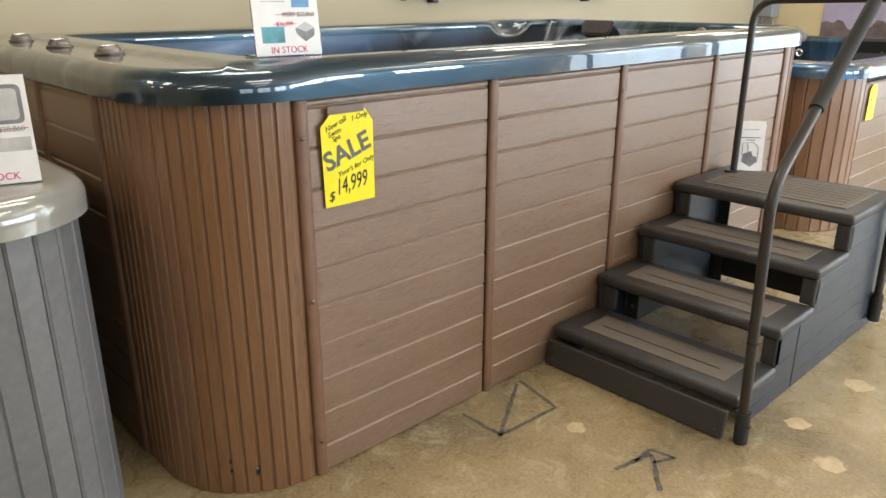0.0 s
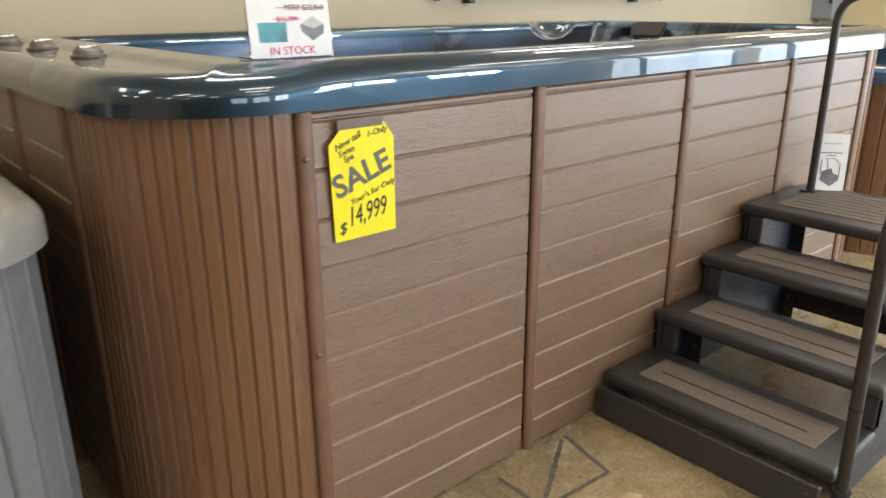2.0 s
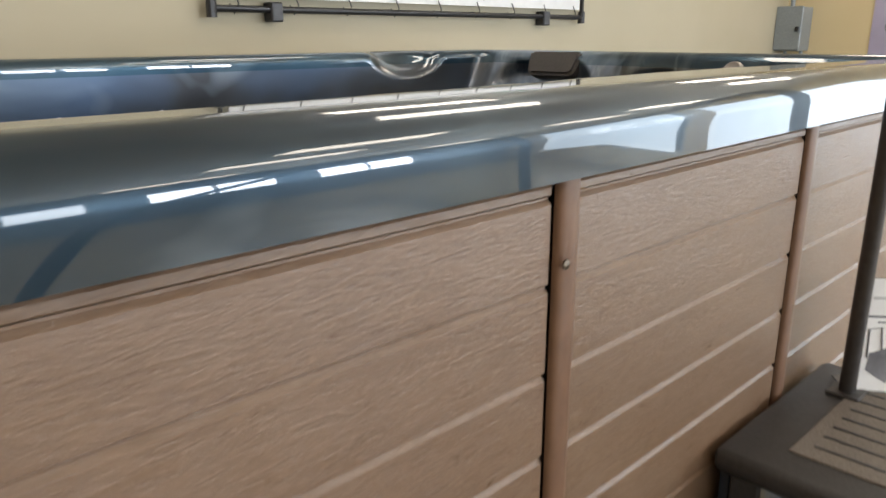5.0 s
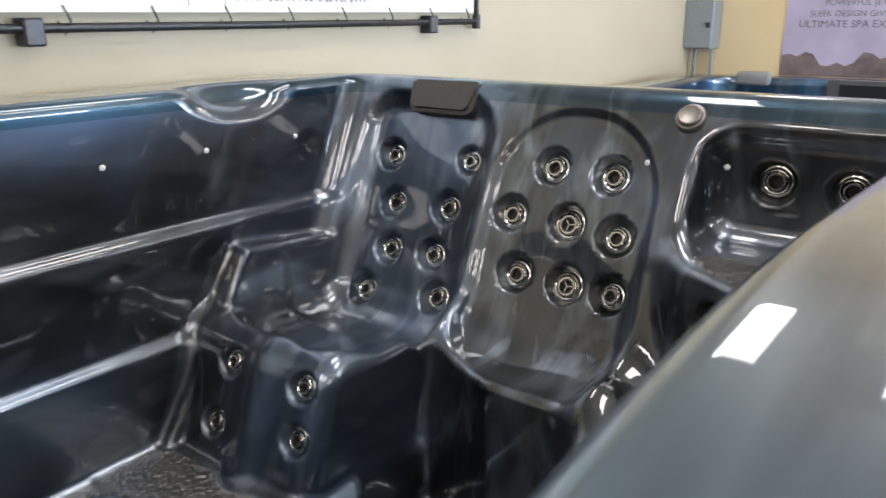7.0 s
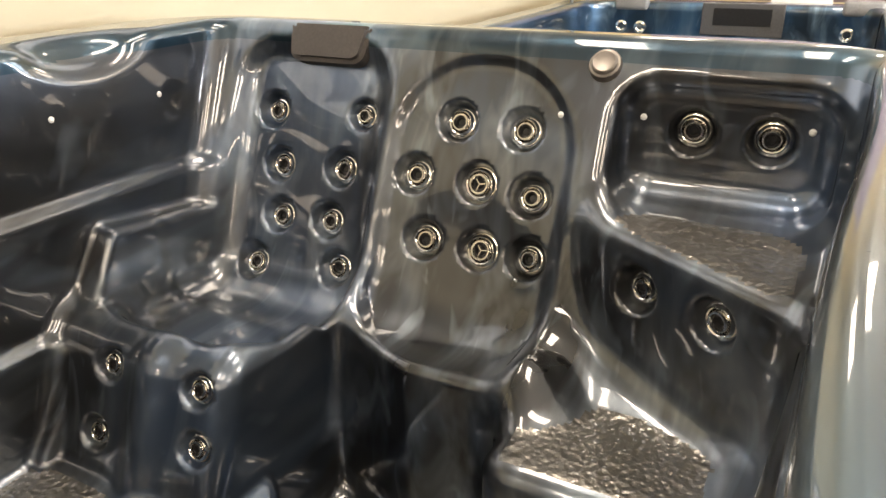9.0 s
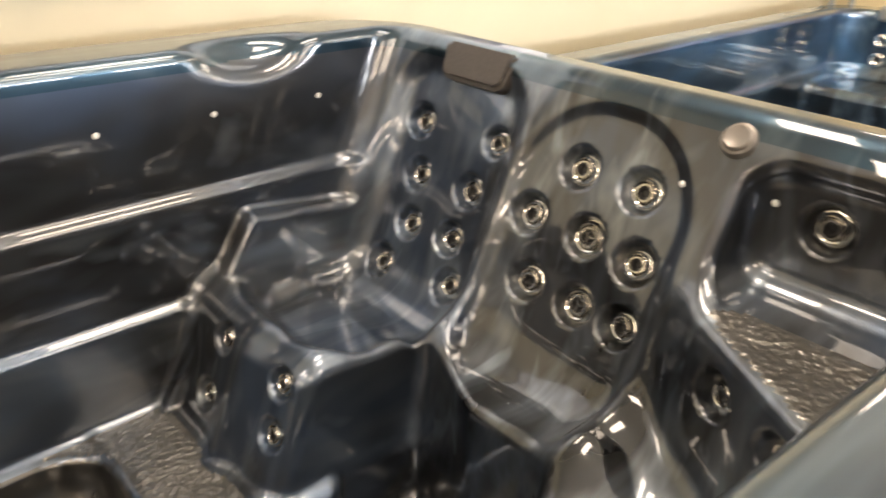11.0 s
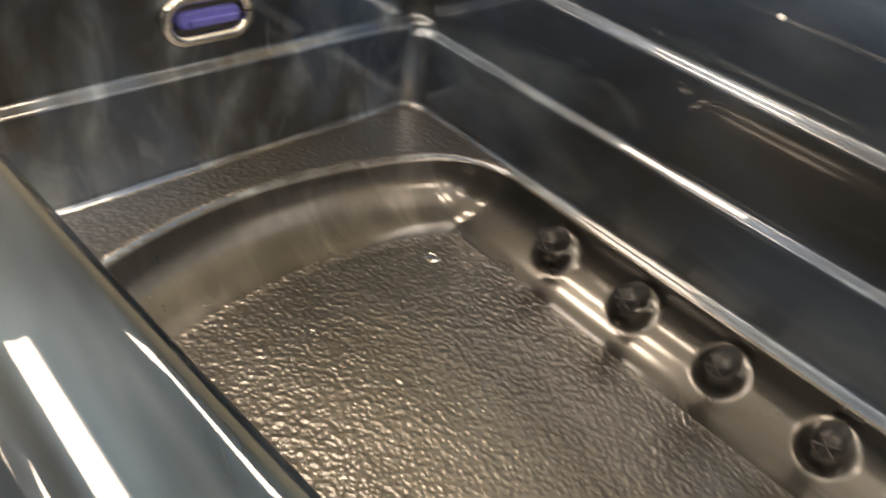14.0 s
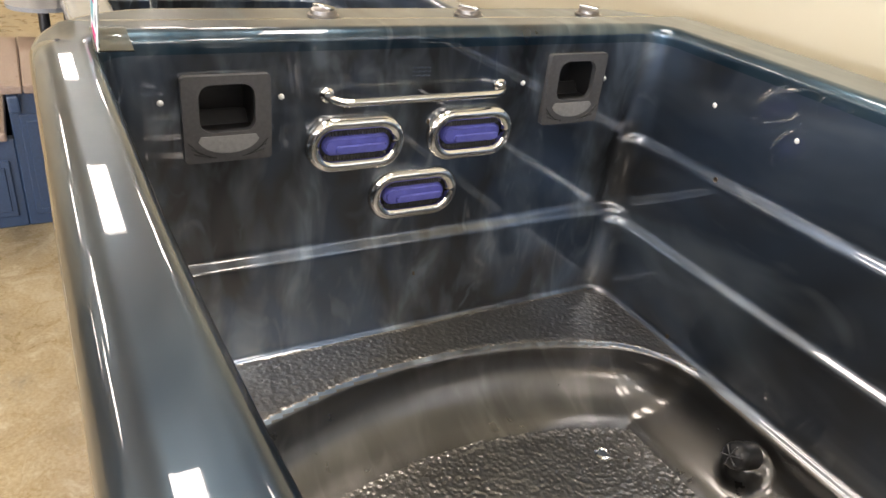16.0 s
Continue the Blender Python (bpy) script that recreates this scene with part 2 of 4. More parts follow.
# ---- mesh helpers ----


def part(name, bm, material, parent=None, label="", smooth=None):
    """Links a bmesh as one mesh object, under a thing or part if one is given."""
    me = bpy.data.meshes.new(name)
    bm.normal_update()
    bm.to_mesh(me)
    bm.free()
    me.materials.append(M[material] if isinstance(material, str) else material)
    if smooth is not None:
        me.shade_smooth()
        if smooth < 180:
            me.set_sharp_from_angle(angle=radians(smooth))
    ob = new(name, me)
    if parent is not None:
        ob.parent = parent
        ob.matrix_parent_inverse = parent.matrix_world.inverted()
    if label:
        ob["label"] = label
    return ob


def thing(name, x, y, z, label, category, group="", kind="", rz=0.0):
    ob = new(name)
    ob.matrix_world = pose(x, y, z, 0, 0, rz)
    bpy.context.view_layer.update()
    return tagged(ob, label, category, group, kind)


def box(x0, x1, y0, y1, z0, z1, bevel=0.0, seg=2, bm=None, m=None):
    own = bmesh.new()
    bmesh.ops.create_cube(own, size=1)
    for v in own.verts:
        v.co = Vector(((x0 + x1) / 2 + v.co.x * (x1 - x0), (y0 + y1) / 2 + v.co.y * (y1 - y0), (z0 + z1) / 2 + v.co.z * (z1 - z0)))
    if bevel:
        bmesh.ops.bevel(own, geom=list(own.edges), offset=bevel, segments=seg, affect="EDGES", profile=0.5)
    if m is not None:
        own.transform(m)
    return join(bm, own)


def join(bm, own):
    if bm is None:
        return own
    me = bpy.data.meshes.new("tmp")
    own.to_mesh(me)
    own.free()
    bm.from_mesh(me)
    bpy.data.meshes.remove(me)
    return bm


def prism(points, depth, bevel=0.0, bm=None, m=None, seg=1):
    """A flat outline in x, y, extruded to the thickness depth along z."""
    own = bmesh.new()
    f = own.faces.new([own.verts.new((x, y, 0)) for x, y in points])
    r = bmesh.ops.extrude_face_region(own, geom=[f])
    for v in r["geom"]:
        if isinstance(v, bmesh.types.BMVert):
            v.co.z += depth
    bmesh.ops.recalc_face_normals(own, faces=own.faces)
    if bevel:
        bmesh.ops.bevel(own, geom=list(own.edges), offset=bevel, segments=seg, affect="EDGES")
    if m is not None:
        own.transform(m)
    return join(bm, own)


def tube(points, r, n=14, bm=None, bend=0.0, closed=False):
    """A round tube along a line of points, with its corners bent to the radius bend."""
    pts = [Vector(p) for p in points]
    if bend:
        out = [pts[0]]
        for a, b, c in zip(pts, pts[1:], pts[2:]):
            u, w = (a - b).normalized(), (c - b).normalized()
            cut = min(bend, (a - b).length * 0.49, (c - b).length * 0.49)
            p, q = b + u * cut, b + w * cut
            for i in range(9):
                s = i / 8
                out.append(p * (1 - s) ** 2 + b * 2 * s * (1 - s) + q * s * s)
        pts = out + [pts[-1]]
    own = bmesh.new()
    rings = []
    count = len(pts)
    side = None
    for i, p in enumerate(pts):
        if closed:
            d = (pts[(i + 1) % count] - pts[i - 1]).normalized()
        else:
            d = (pts[min(i + 1, count - 1)] - pts[max(i - 1, 0)]).normalized()
        if side is None:
            side = d.cross(Vector((0.3, 0.2, 1)) if abs(d.z) < 0.9 else Vector((1, 0.1, 0)))
        side = (side - d * side.dot(d)).normalized()
        other = d.cross(side)
        rings.append([own.verts.new(p + (side * math.cos(a) + other * math.sin(a)) * r) for a in [2 * math.pi * j / n for j in range(n)]])
    pairs = list(zip(rings, rings[1:] + rings[:1])) if closed else list(zip(rings, rings[1:]))
    for a, b in pairs:
        for j in range(n):
            own.faces.new((a[j], a[(j + 1) % n], b[(j + 1) % n], b[j]))
    if not closed:
        own.faces.new(list(reversed(rings[0])))
        own.faces.new(rings[-1])
    bmesh.ops.recalc_face_normals(own, faces=own.faces)
    return join(bm, own)


def lathe(profile, n=24, m=None, bm=None):
    """Turns a profile of (radius, height) round z."""
    own = bmesh.new()
    rings = []
    for r, h in profile:
        if r < 1e-6:
            rings.append([own.verts.new((0, 0, h))])
        else:
            rings.append([own.verts.new((r * math.cos(2 * math.pi * j / n), r * math.sin(2 * math.pi * j / n), h)) for j in range(n)])
    for a, b in zip(rings, rings[1:]):
        for j in range(n):
            k = (j + 1) % n
            if len(a) == 1 and len(b) == 1:
                continue
            if len(a) == 1:
                own.faces.new((a[0], b[k], b[j]))
            elif len(b) == 1:
                own.faces.new((a[j], a[k], b[0]))
            else:
                own.faces.new((a[j], a[k], b[k], b[j]))
    bmesh.ops.recalc_face_normals(own, faces=own.faces)
    if m is not None:
        own.transform(m)
    return join(bm, own)


def lettering(text, size, m, material, parent, name="lettering", shear=0.0, depth=0.0006, align="LEFT", label="", bold=0.0):
    """Words in the built-in font, made into a thin mesh at the pose m (x along the line, z out of the face)."""
    c = bpy.data.curves.new("words", "FONT")
    c.body, c.size, c.shear, c.extrude, c.align_x = text, size, shear, depth, align
    c.resolution_u, c.offset = 3, bold
    tmp = new("words", c)
    bpy.context.view_layer.update()
    me = bpy.data.meshes.new_from_object(tmp.evaluated_get(bpy.context.evaluated_depsgraph_get()))
    bpy.data.objects.remove(tmp)
    bpy.data.curves.remove(c)
    me.transform(m)
    me.materials.clear()
    me.materials.append(M[material])
    me.name = name
    ob = new(name, me)
    ob.parent = parent
    ob.matrix_parent_inverse = parent.matrix_world.inverted()
    if label:
        ob["label"] = label
    return ob


def face_pose(x, y, z, rz=0.0, tilt=0.0):
    """A pose whose x runs along an upright face, y up it and z out of it; rz = 0 faces south."""
    return pose(x, y, z, 90 - tilt, 0, rz)

# ---- room ----
R = ROOM


def structure(name, bm, material, label, category):
    return tagged(part(name, bm, material), label, category, kind="structure")


structure("floor", box(R["x0"], R["x1"], R["y0"], R["y1"], -0.15, 0), "concrete", "worn ochre-stained bare concrete showroom floor", "floor")
structure("ceiling", box(R["x0"] - 0.2, R["x1"] + 0.2, R["y0"] - 0.2, R["y1"] + 0.2, R["z1"], R["z1"] + 0.15), "ceiling", "plain white painted showroom ceiling", "ceiling")
structure("wall_north", box(R["x0"], R["x1"], R["y1"], R["y1"] + 0.15, -0.15, R["z1"]), "wall", "smooth cream-yellow painted showroom wall", "wall")
structure("wall_west", box(R["x0"] - 0.15, R["x0"], R["y0"], R["y1"] + 0.15, -0.15, R["z1"]), "wall", "smooth cream-yellow painted side wall", "wall")


def wall_with_openings(name, length, openings, z0, z1, m, material, label):
    """A wall along x with rows of window openings, thickness 0.15."""
    bm = None
    xs = [0.0]
    for a, b in openings:
        xs += [a, b]
    xs.append(length)
    for i in range(0, len(xs), 2):
        bm = box(xs[i], xs[i + 1], -0.15, 0, -0.15, R["z1"], 0, 2, bm, m)
    for a, b in openings:
        bm = box(a, b, -0.15, 0, -0.15, z0, 0, 2, bm, m)
        bm = box(a, b, -0.15, 0, z1, R["z1"], 0, 2, bm, m)
    return structure(name, bm, material, label, "wall")


def window(name, a, b, z0, z1, m):
    w = tagged(new(name), "white metal framed shop window with clear glass", "window", kind="structure")
    fr = None
    for x in (a, (a + b) / 2 - 0.025, b - 0.05):
        fr = box(x, x + 0.05, -0.11, -0.04, z0, z1, 0.004, 1, fr, m)
    for z in (z0, z1 - 0.05):
        fr = box(a + 0.05, b - 0.05, -0.105, -0.045, z, z + 0.05, 0.004, 1, fr, m)
    part("window_frame", fr, "alu", w)
    for x in (a + 0.05, (a + b) / 2 + 0.025):
        g = part("pane", box(x, x + (b - a) / 2 - 0.075, -0.08, -0.074, z0 + 0.05, z1 - 0.05, 0, 2, None, m), "glass", w)
        g.visible_shadow = False
    return w


south = pose(R["x1"], R["y0"], 0, 0, 0, 180)
opens = [(R["x1"] - wx - 0.68, R["x1"] - wx + 0.68) for wx in (5.8, 4.0, 2.2, 0.4, -1.4)]
# out of view; its dark colour keeps reflections in the spa rim low
wall_with_openings("wall_south", R["x1"] - R["x0"], opens, 0.9, 2.3, south, "wall_s", "unseen greige wall with shop windows, darkened for dim reflections")
for i, (a, b) in enumerate(opens):
    window("window_%d" % (i + 1), a, b, 0.9, 2.3, south)
east = pose(R["x1"], R["y1"], 0, 0, 0, -90) @ Matrix.Diagonal((1, -1, 1, 1))
eopens = [(R["y1"] - wy - 0.95, R["y1"] - wy + 0.95) for wy, _ in EAST_WINDOWS]
wall_with_openings("wall_east", R["y1"] - R["y0"], eopens, 0.2, 2.6, east, "wall_e", "tan-yellow painted end wall with windows")
for i, (a, b) in enumerate(eopens):
    window("window_%d" % (i + 6), a, b, 0.2, 2.6, east)
bg = box(-60, 60, -80, 60, -0.4, -0.2)
structure("ground", bg, "concrete", "plain pale ground outside the shop", "ground")

for lx, ly in LAMPS:
    t = thing("ceiling_light", lx, ly, R["z1"], "white strip ceiling light with a frosted diffuser", "ceiling light", "ceiling lights")
    z = R["z1"]
    fr = None
    for a, b, c, d in ((-0.57, 0.57, -0.21, -0.18), (-0.57, 0.57, 0.18, 0.21), (-0.57, -0.54, -0.18, 0.18), (0.54, 0.57, -0.18, 0.18)):
        fr = box(lx + a, lx + b, ly + c, ly + d, z - 0.07, z - 0.001, 0.004, 1, fr)
    part("frame", fr, "alu", t)
    part("diffuser", box(lx - 0.54, lx + 0.54, ly - 0.18, ly + 0.18, z - 0.06, z - 0.03), lampglass, t)

# ---- swim spa: one smooth moulded shell ----
X0, X1, Y0, Y1, ZT, ZB = -0.415, 3.72, -0.035, 2.2, 1.372, 1.262


def rmax(a, b, r):
    """Meeting of two shapes with the edge rounded to the radius r."""
    u, v = np.maximum(a + r, 0), np.maximum(b + r, 0)
    return np.minimum(np.maximum(a, b), -r) + np.sqrt(u * u + v * v)


def rmin(a, b, r):
    return -rmax(-a, -b, r)


def below(z, level, soft=0.006):
    return 1 / (1 + np.exp(np.clip((z - level) / soft, -40, 40)))


def rect2(u, v, u0, u1, v0, v1, r):
    """Signed distance to a rectangle with round corners."""
    qu, qv = np.abs(u - (u0 + u1) / 2) - (u1 - u0) / 2 + r, np.abs(v - (v0 + v1) / 2) - (v1 - v0) / 2 + r
    return np.sqrt(np.maximum(qu, 0) ** 2 + np.maximum(qv, 0) ** 2) + np.minimum(np.maximum(qu, qv), 0) - r


def outside(x, y):
    return rect2(x, y, X0, X1, Y0, Y1, 0.36)


def back_b(z):
    return 3.30 + (z - 0.68) * 0.43


def back_a(z):
    return 3.345 + (z - 0.68) * 0.40


def basin(x, y, z):
    """Negative in the air of the basin."""
    deep = 1.35 - z
    back = y - (1.93 - 0.024 * below(z, 0.966, 0.006) - 0.026 * below(z, 0.646, 0.006) - 0.008 * deep)
    lip = 0.108 + 0.055 * np.exp(-((x - 2.2) / 0.7) ** 2)
    front = lip + 0.026 * below(z, 0.966, 0.006) + 0.026 * below(z, 0.646, 0.006) + 0.008 * deep - y
    left = -0.032 + 0.028 * below(z, 0.688, 0.006) + 0.012 * deep - x
    # a ridge of the end wall between the seats
    right = x - (3.27 + (z - 0.68) * 0.452)
    a = rmax(rmax(back, front, 0.02), rmax(left, right, 0.02), 0.09)
    a = rmax(a, 0.335 - z, 0.024)
    # the deep well with its hollow end
    well = rmax(rect2(x, y, -0.6, 2.43, 0.2, 1.838, 0.2), 0.208 + 0.33 * (y - 0.97) ** 2 - x, 0.19)
    a = rmin(a, rmax(well, 0.115 - z, 0.26), 0.026)
    for bx in (0.93, 1.272, 1.612, 1.956):
        bump = np.sqrt((x - bx) ** 2 + (y - 1.765) ** 2 + (z - 0.215) ** 2) - 0.058
        a = rmax(a, -bump, 0.04)
    foot = rmax(rect2(x, y, 2.2, 3.14, 0.72, 1.29, 0.12), 0.125 - z, 0.08)
    a = rmin(a, foot, 0.04)
    # the ledge that runs on past the foot of the lounge
    ledge = rmax(rmax(np.maximum(x - 2.86, 2.4 - x), 1.225 - y, 0.05), z - 0.335, 0.03)
    a = rmax(a, -ledge, 0.025)
    # lounge seat with its leg rest
    hump = 0.03 * np.exp(-((y - 1.53) / 0.055) ** 2)
    lounge = rmax(rmax(2.65 + (z - 0.33) * 0.38 - hump - x, 1.285 - y, 0.07), z - 0.71 - 0.3 * hump, 0.075)
    a = rmax(a, -lounge, 0.05)
    # bucket seat
    edge = 3.08 + 0.55 * np.maximum(y - 1.0, 0) ** 1.2
    seat = rmax(rmax(edge - x, 0.62 - y, 0.1), z - 0.7 + 0.2 * np.maximum(0.74 - y, 0), 0.09)
    a = rmax(a, -seat, 0.09)
    # arm ledge along the long wall
    arm = rmax(rmax(2.83 + (z - 0.68) * 0.66 - x, 1.815 - y, 0.022), z - 0.885 + 0.12 * np.maximum(x - 2.97, 0), 0.022)
    a = rmax(a, -arm, 0.02)
    # two corner steps
    low = rmax(rmax(2.86 + 0.0 * x - x, y - 0.71, 0.08), z - 0.6, 0.055)
    a = rmax(a, -low, 0.12)
    high = rmax(rmax(3.13 + 0.62 * (y - 0.25) - x, y - 0.665, 0.06), z - 0.985, 0.05)
    a = rmax(a, -high, 0.08)
    # hollows of the backrests and seats
    ra = rmax(rect2(y, z, 1.285, 1.825, 0.50, 1.318, 0.12), x - back_a(z), 0.07)
    a = rmin(a, rmax(rmax(ra, 3.12 - x, 0.03), 0.60 - z + 0.25 * np.maximum(2.95 - x, 0), 0.09), 0.035)
    sa = rmax(rmax(rect2(x, y, 2.87, 3.5, 1.32, 1.82, 0.14), x - back_a(z), 0.07), 0.61 - z, 0.08)
    a = rmin(a, sa, 0.05)
    gate = 2.98 - x
    rb = rmax(rect2(y, z, 0.725, 1.24, 0.40, 1.3, 0.235), x - back_b(z), 0.03)
    a = rmin(a, rmax(rmax(rb, gate, 0.03), 0.63 - z, 0.1), 0.03)
    sb = np.sqrt(((x - 3.23) / 0.85) ** 2 + ((y - 0.99) / 1.1) ** 2 + ((z - 0.86) / 0.95) ** 2) - 0.225
    a = rmin(a, rmax(sb, x - back_b(z), 0.05), 0.08)
    rc = rmax(rect2(y, z, 0.14, 0.63, 0.99, 1.285, 0.09), x - 3.58, 0.06)
    a = rmin(a, rmax(rc, gate, 0.03), 0.03)
    # grip scoop in the back rim
    scoop = np.sqrt(((x - 3.07) / 2.1) ** 2 + ((y - 1.93) / 1.0) ** 2 + ((z - 1.385) / 1.15) ** 2) - 0.085
    return rmin(a, scoop, 0.035)


def solid0(x, y, z):
    # the end deck, which turns the corner below the raised lip
    deck = np.maximum(below(x, -0.19, 0.012), below(x, 0.0, 0.03) * below(y, 0.055, 0.01))
    top = z - ZT + 0.016 * deck
    skin = rmax(outside(x, y), top, 0.06)
    return rmax(skin, -basin(x, y, z), 0.035)


# jets: (y, z, ring radius) on the end wall at the seats
JET_ROWS = [(1.71, 1.113, 0.026), (1.381, 1.124, 0.024), (1.666, 0.957, 0.03), (1.437, 0.969, 0.03),
            (1.644, 0.809, 0.03), (1.459, 0.819, 0.028), (1.715, 0.665, 0.03), (1.408, 0.694, 0.029),
            (1.06, 1.145, 0.03), (0.87, 1.14, 0.03), (1.165, 1.0, 0.03), (0.974, 0.998, 0.036),
            (0.82, 0.985, 0.027), (1.11, 0.833, 0.03), (0.945, 0.83, 0.036), (0.805, 0.835, 0.027),
            (0.463, 1.157, 0.03), (0.285, 1.153, 0.03), (0.497, 0.858, 0.026), (0.316, 0.869, 0.03)]
LEG_ROWS = [(1.675, 0.622, 0.024), (1.70, 0.447, 0.024), (1.378, 0.63, 0.024), (1.365, 0.498, 0.024)]


def find(p, way, reach=1.5):
    """First place along a line where the air ends, and the face's normal there."""
    s = np.linspace(0, reach, 1500)
    q = np.array(p)[None] + s[:, None] * np.array(way)[None]
    f = solid0(q[:, 0], q[:, 1], q[:, 2])
    i = int(np.argmax(f < 0))
    at = q[i]
    e = 0.006
    g = np.array([solid0(*(at + d)) - solid0(*(at - d)) for d in np.eye(3) * e])
    return at, g / np.linalg.norm(g)


JETS = []
for jy, jz, jr in JET_ROWS:
    at, nrm = find((3.08 if jz < 0.72 else 2.75, jy, jz), (1, 0, 0))
    JETS.append((at, nrm, jr))
for jy, jz, jr in LEG_ROWS:
    at, nrm = find((2.3, jy, jz), (1, 0, 0))
    JETS.append((at, nrm, jr))
SKIMMERS = ((0.412, 1.142), (1.575, 1.165))
BALLS = []
for bx in (0.93, 1.272, 1.612, 1.956):
    at, nrm = find((bx, 1.0, 0.285), (0, 1, 0))
    BALLS.append((at, nrm))


def dimples(x, y, z, f):
    for at, nrm, jr in JETS:
        k = 1.0 if jr > 0.025 else 0.82
        dx, dy, dz = x - at[0], y - at[1], z - at[2]
        ax = dx * nrm[0] + dy * nrm[1] + dz * nrm[2]
        rad = np.sqrt(np.maximum(dx * dx + dy * dy + dz * dz - ax * ax, 0))
        cup = rmax(rad - k * 0.05 - 0.3 * (ax + 0.03 * k), -(ax + 0.044 * k), 0.014)
        f = np.where((rad < 0.12) & (np.abs(ax) < 0.07), rmax(f, -cup, 0.008), f)
    # pockets behind the two skimmer housings
    for hy, hz in SKIMMERS:
        d = np.maximum(np.maximum(np.abs(y - hy) - 0.088, np.abs(z - hz - 0.03) - 0.078), np.abs(x + 0.09) - 0.09)
        f = np.maximum(f, -d)
    return f


def solid(x, y, z):
    return dimples(x, y, z, solid0(x, y, z))


def skin_mesh(f, lo, hi, h):
    """Wraps the zero level of f in quads (dual of the grid) and settles the points on it."""
    n = [int(math.ceil((b - a) / h)) + 1 for a, b in zip(lo, hi)]
    ax = [np.float32(a) + np.float32(h) * np.arange(k, dtype=np.float32) for a, k in zip(lo, n)]
    F = np.empty(n, np.float32)
    for s in range(0, n[0], 40):
        gx, gy, gz = np.meshgrid(ax[0][s:s + 40], ax[1], ax[2], indexing="ij")
        F[s:s + 40] = f(gx, gy, gz)
    S = F < 0
    cell = np.zeros([k - 1 for k in n], np.int8)
    for i in (0, 1):
        for j in (0, 1):
            for k in (0, 1):
                cell += S[i:n[0] - 1 + i, j:n[1] - 1 + j, k:n[2] - 1 + k]
    ids = np.argwhere((cell > 0) & (cell < 8))
    index = np.full(cell.shape, -1, np.int32)
    index[tuple(ids.T)] = np.arange(len(ids))
    P = (ids + 0.5) * h + np.array(lo)
    P = settle(f, P, 4, h)
    quads = []
    for axis in range(3):
        u, v = (axis + 1) % 3, (axis + 2) % 3
        a = np.take(S, range(n[axis] - 1), axis)
        b = np.take(S, range(1, n[axis]), axis)
        e = np.argwhere(a != b)
        ok = (e[:, u] > 0) & (e[:, v] > 0) & (e[:, u] < n[u] - 1) & (e[:, v] < n[v] - 1)
        e = e[ok]
        flip = a[tuple(e.T)]
        du, dv = np.eye(3, dtype=int)[u], np.eye(3, dtype=int)[v]
        q = [index[tuple((e - o).T)] for o in (0 * du, du, du + dv, dv)]
        q = np.stack(q, 1)
        q[~flip] = q[~flip][:, ::-1]
        quads.append(q)
    return P, np.concatenate(quads)


def slope(f, P, e=0.004):
    g = [f(*(P + d).T) - f(*(P - d).T) for d in np.eye(3) * e]
    return np.stack(g, 1) / (2 * e)


def settle(f, P, times, h):
    for _ in range(times):
        g = slope(f, P)
        d = f(*P.T)
        step = (d / np.maximum((g * g).sum(1), 0.2))[:, None] * g
        P = P - np.clip(step, -h, h)
    return P


def quad_object(name, P, Q, N, mats, slot=None, parent=None):
    used = np.unique(Q)
    remap = np.full(len(P), -1)
    remap[used] = np.arange(len(used))
    me = bpy.data.meshes.new(name)
    Q = remap[Q]
    me.vertices.add(len(used))
    me.vertices.foreach_set("co", P[used].astype(np.float32).ravel())
    me.loops.add(Q.size)
    me.loops.foreach_set("vertex_index", Q.astype(np.int32).ravel())
    me.polygons.add(len(Q))
    me.polygons.foreach_set("loop_start", np.arange(0, Q.size, 4, dtype=np.int32))
    for m in mats:
        me.materials.append(M[m])
    if slot is not None:
        me.polygons.foreach_set("material_index", slot.astype(np.int32))
    me.update(calc_edges=True)
    me.shade_smooth()
    me.normals_split_custom_set_from_vertices(N[used].tolist())
    ob = new(name, me)
    if parent is not None:
        ob.parent = parent
        ob.matrix_parent_inverse = parent.matrix_world.inverted()
    return ob


spa = thing("swim_spa", 1.65, 1.08, 0, "brown-clad swim spa with dark marbled glossy acrylic shell, empty", "swim spa")
P, Q = skin_mesh(solid, (X0 - 0.03, Y0 - 0.03, 0.07), (X1 + 0.03, Y1 + 0.03, ZT + 0.03), 0.0125)
C = P[Q].mean(1)
keep = ~((C[:, 2] < ZB) & (outside(C[:, 0], C[:, 1]) > -0.02))
Q, C = Q[keep], C[keep]
N = slope(solid, P)
N /= np.linalg.norm(N, axis=1)[:, None] + 1e-9
NF = N[Q].mean(1)
flat = NF[:, 2] > 0.93
cx, cy, cz = C.T
rimmed = (cz > 1.315) | (outside(cx, cy) > -0.02)
rough = flat & (((cz < 0.13) & (cx < 2.6) & (NF[:, 2] > 0.985)) | ((cz > 0.32) & (cz < 0.345)) | ((cx > 2.8) & (cy < 0.66) & (((cz > 0.585) & (cz < 0.606)) | ((cz > 0.97) & (cz < 0.99)))))
deep = (cz < 0.325) & (cx < 2.5) & ~rough
shell = quad_object("shell", P, Q, N, ["acrylic", "texture", "rim", "well"], np.where(rimmed, 2, np.where(deep, 3, rough)), spa)
shell["label"] = "dark marbled glossy acrylic shell"


def on_face(at, nrm, spin=0.0):
    """A pose at a face with z along its normal."""
    q = Vector(nrm).to_track_quat("Z", "Y").to_matrix().to_4x4()
    return Matrix.Translation(Vector(at)) @ q @ pose(0, 0, 0, 0, 0, spin)


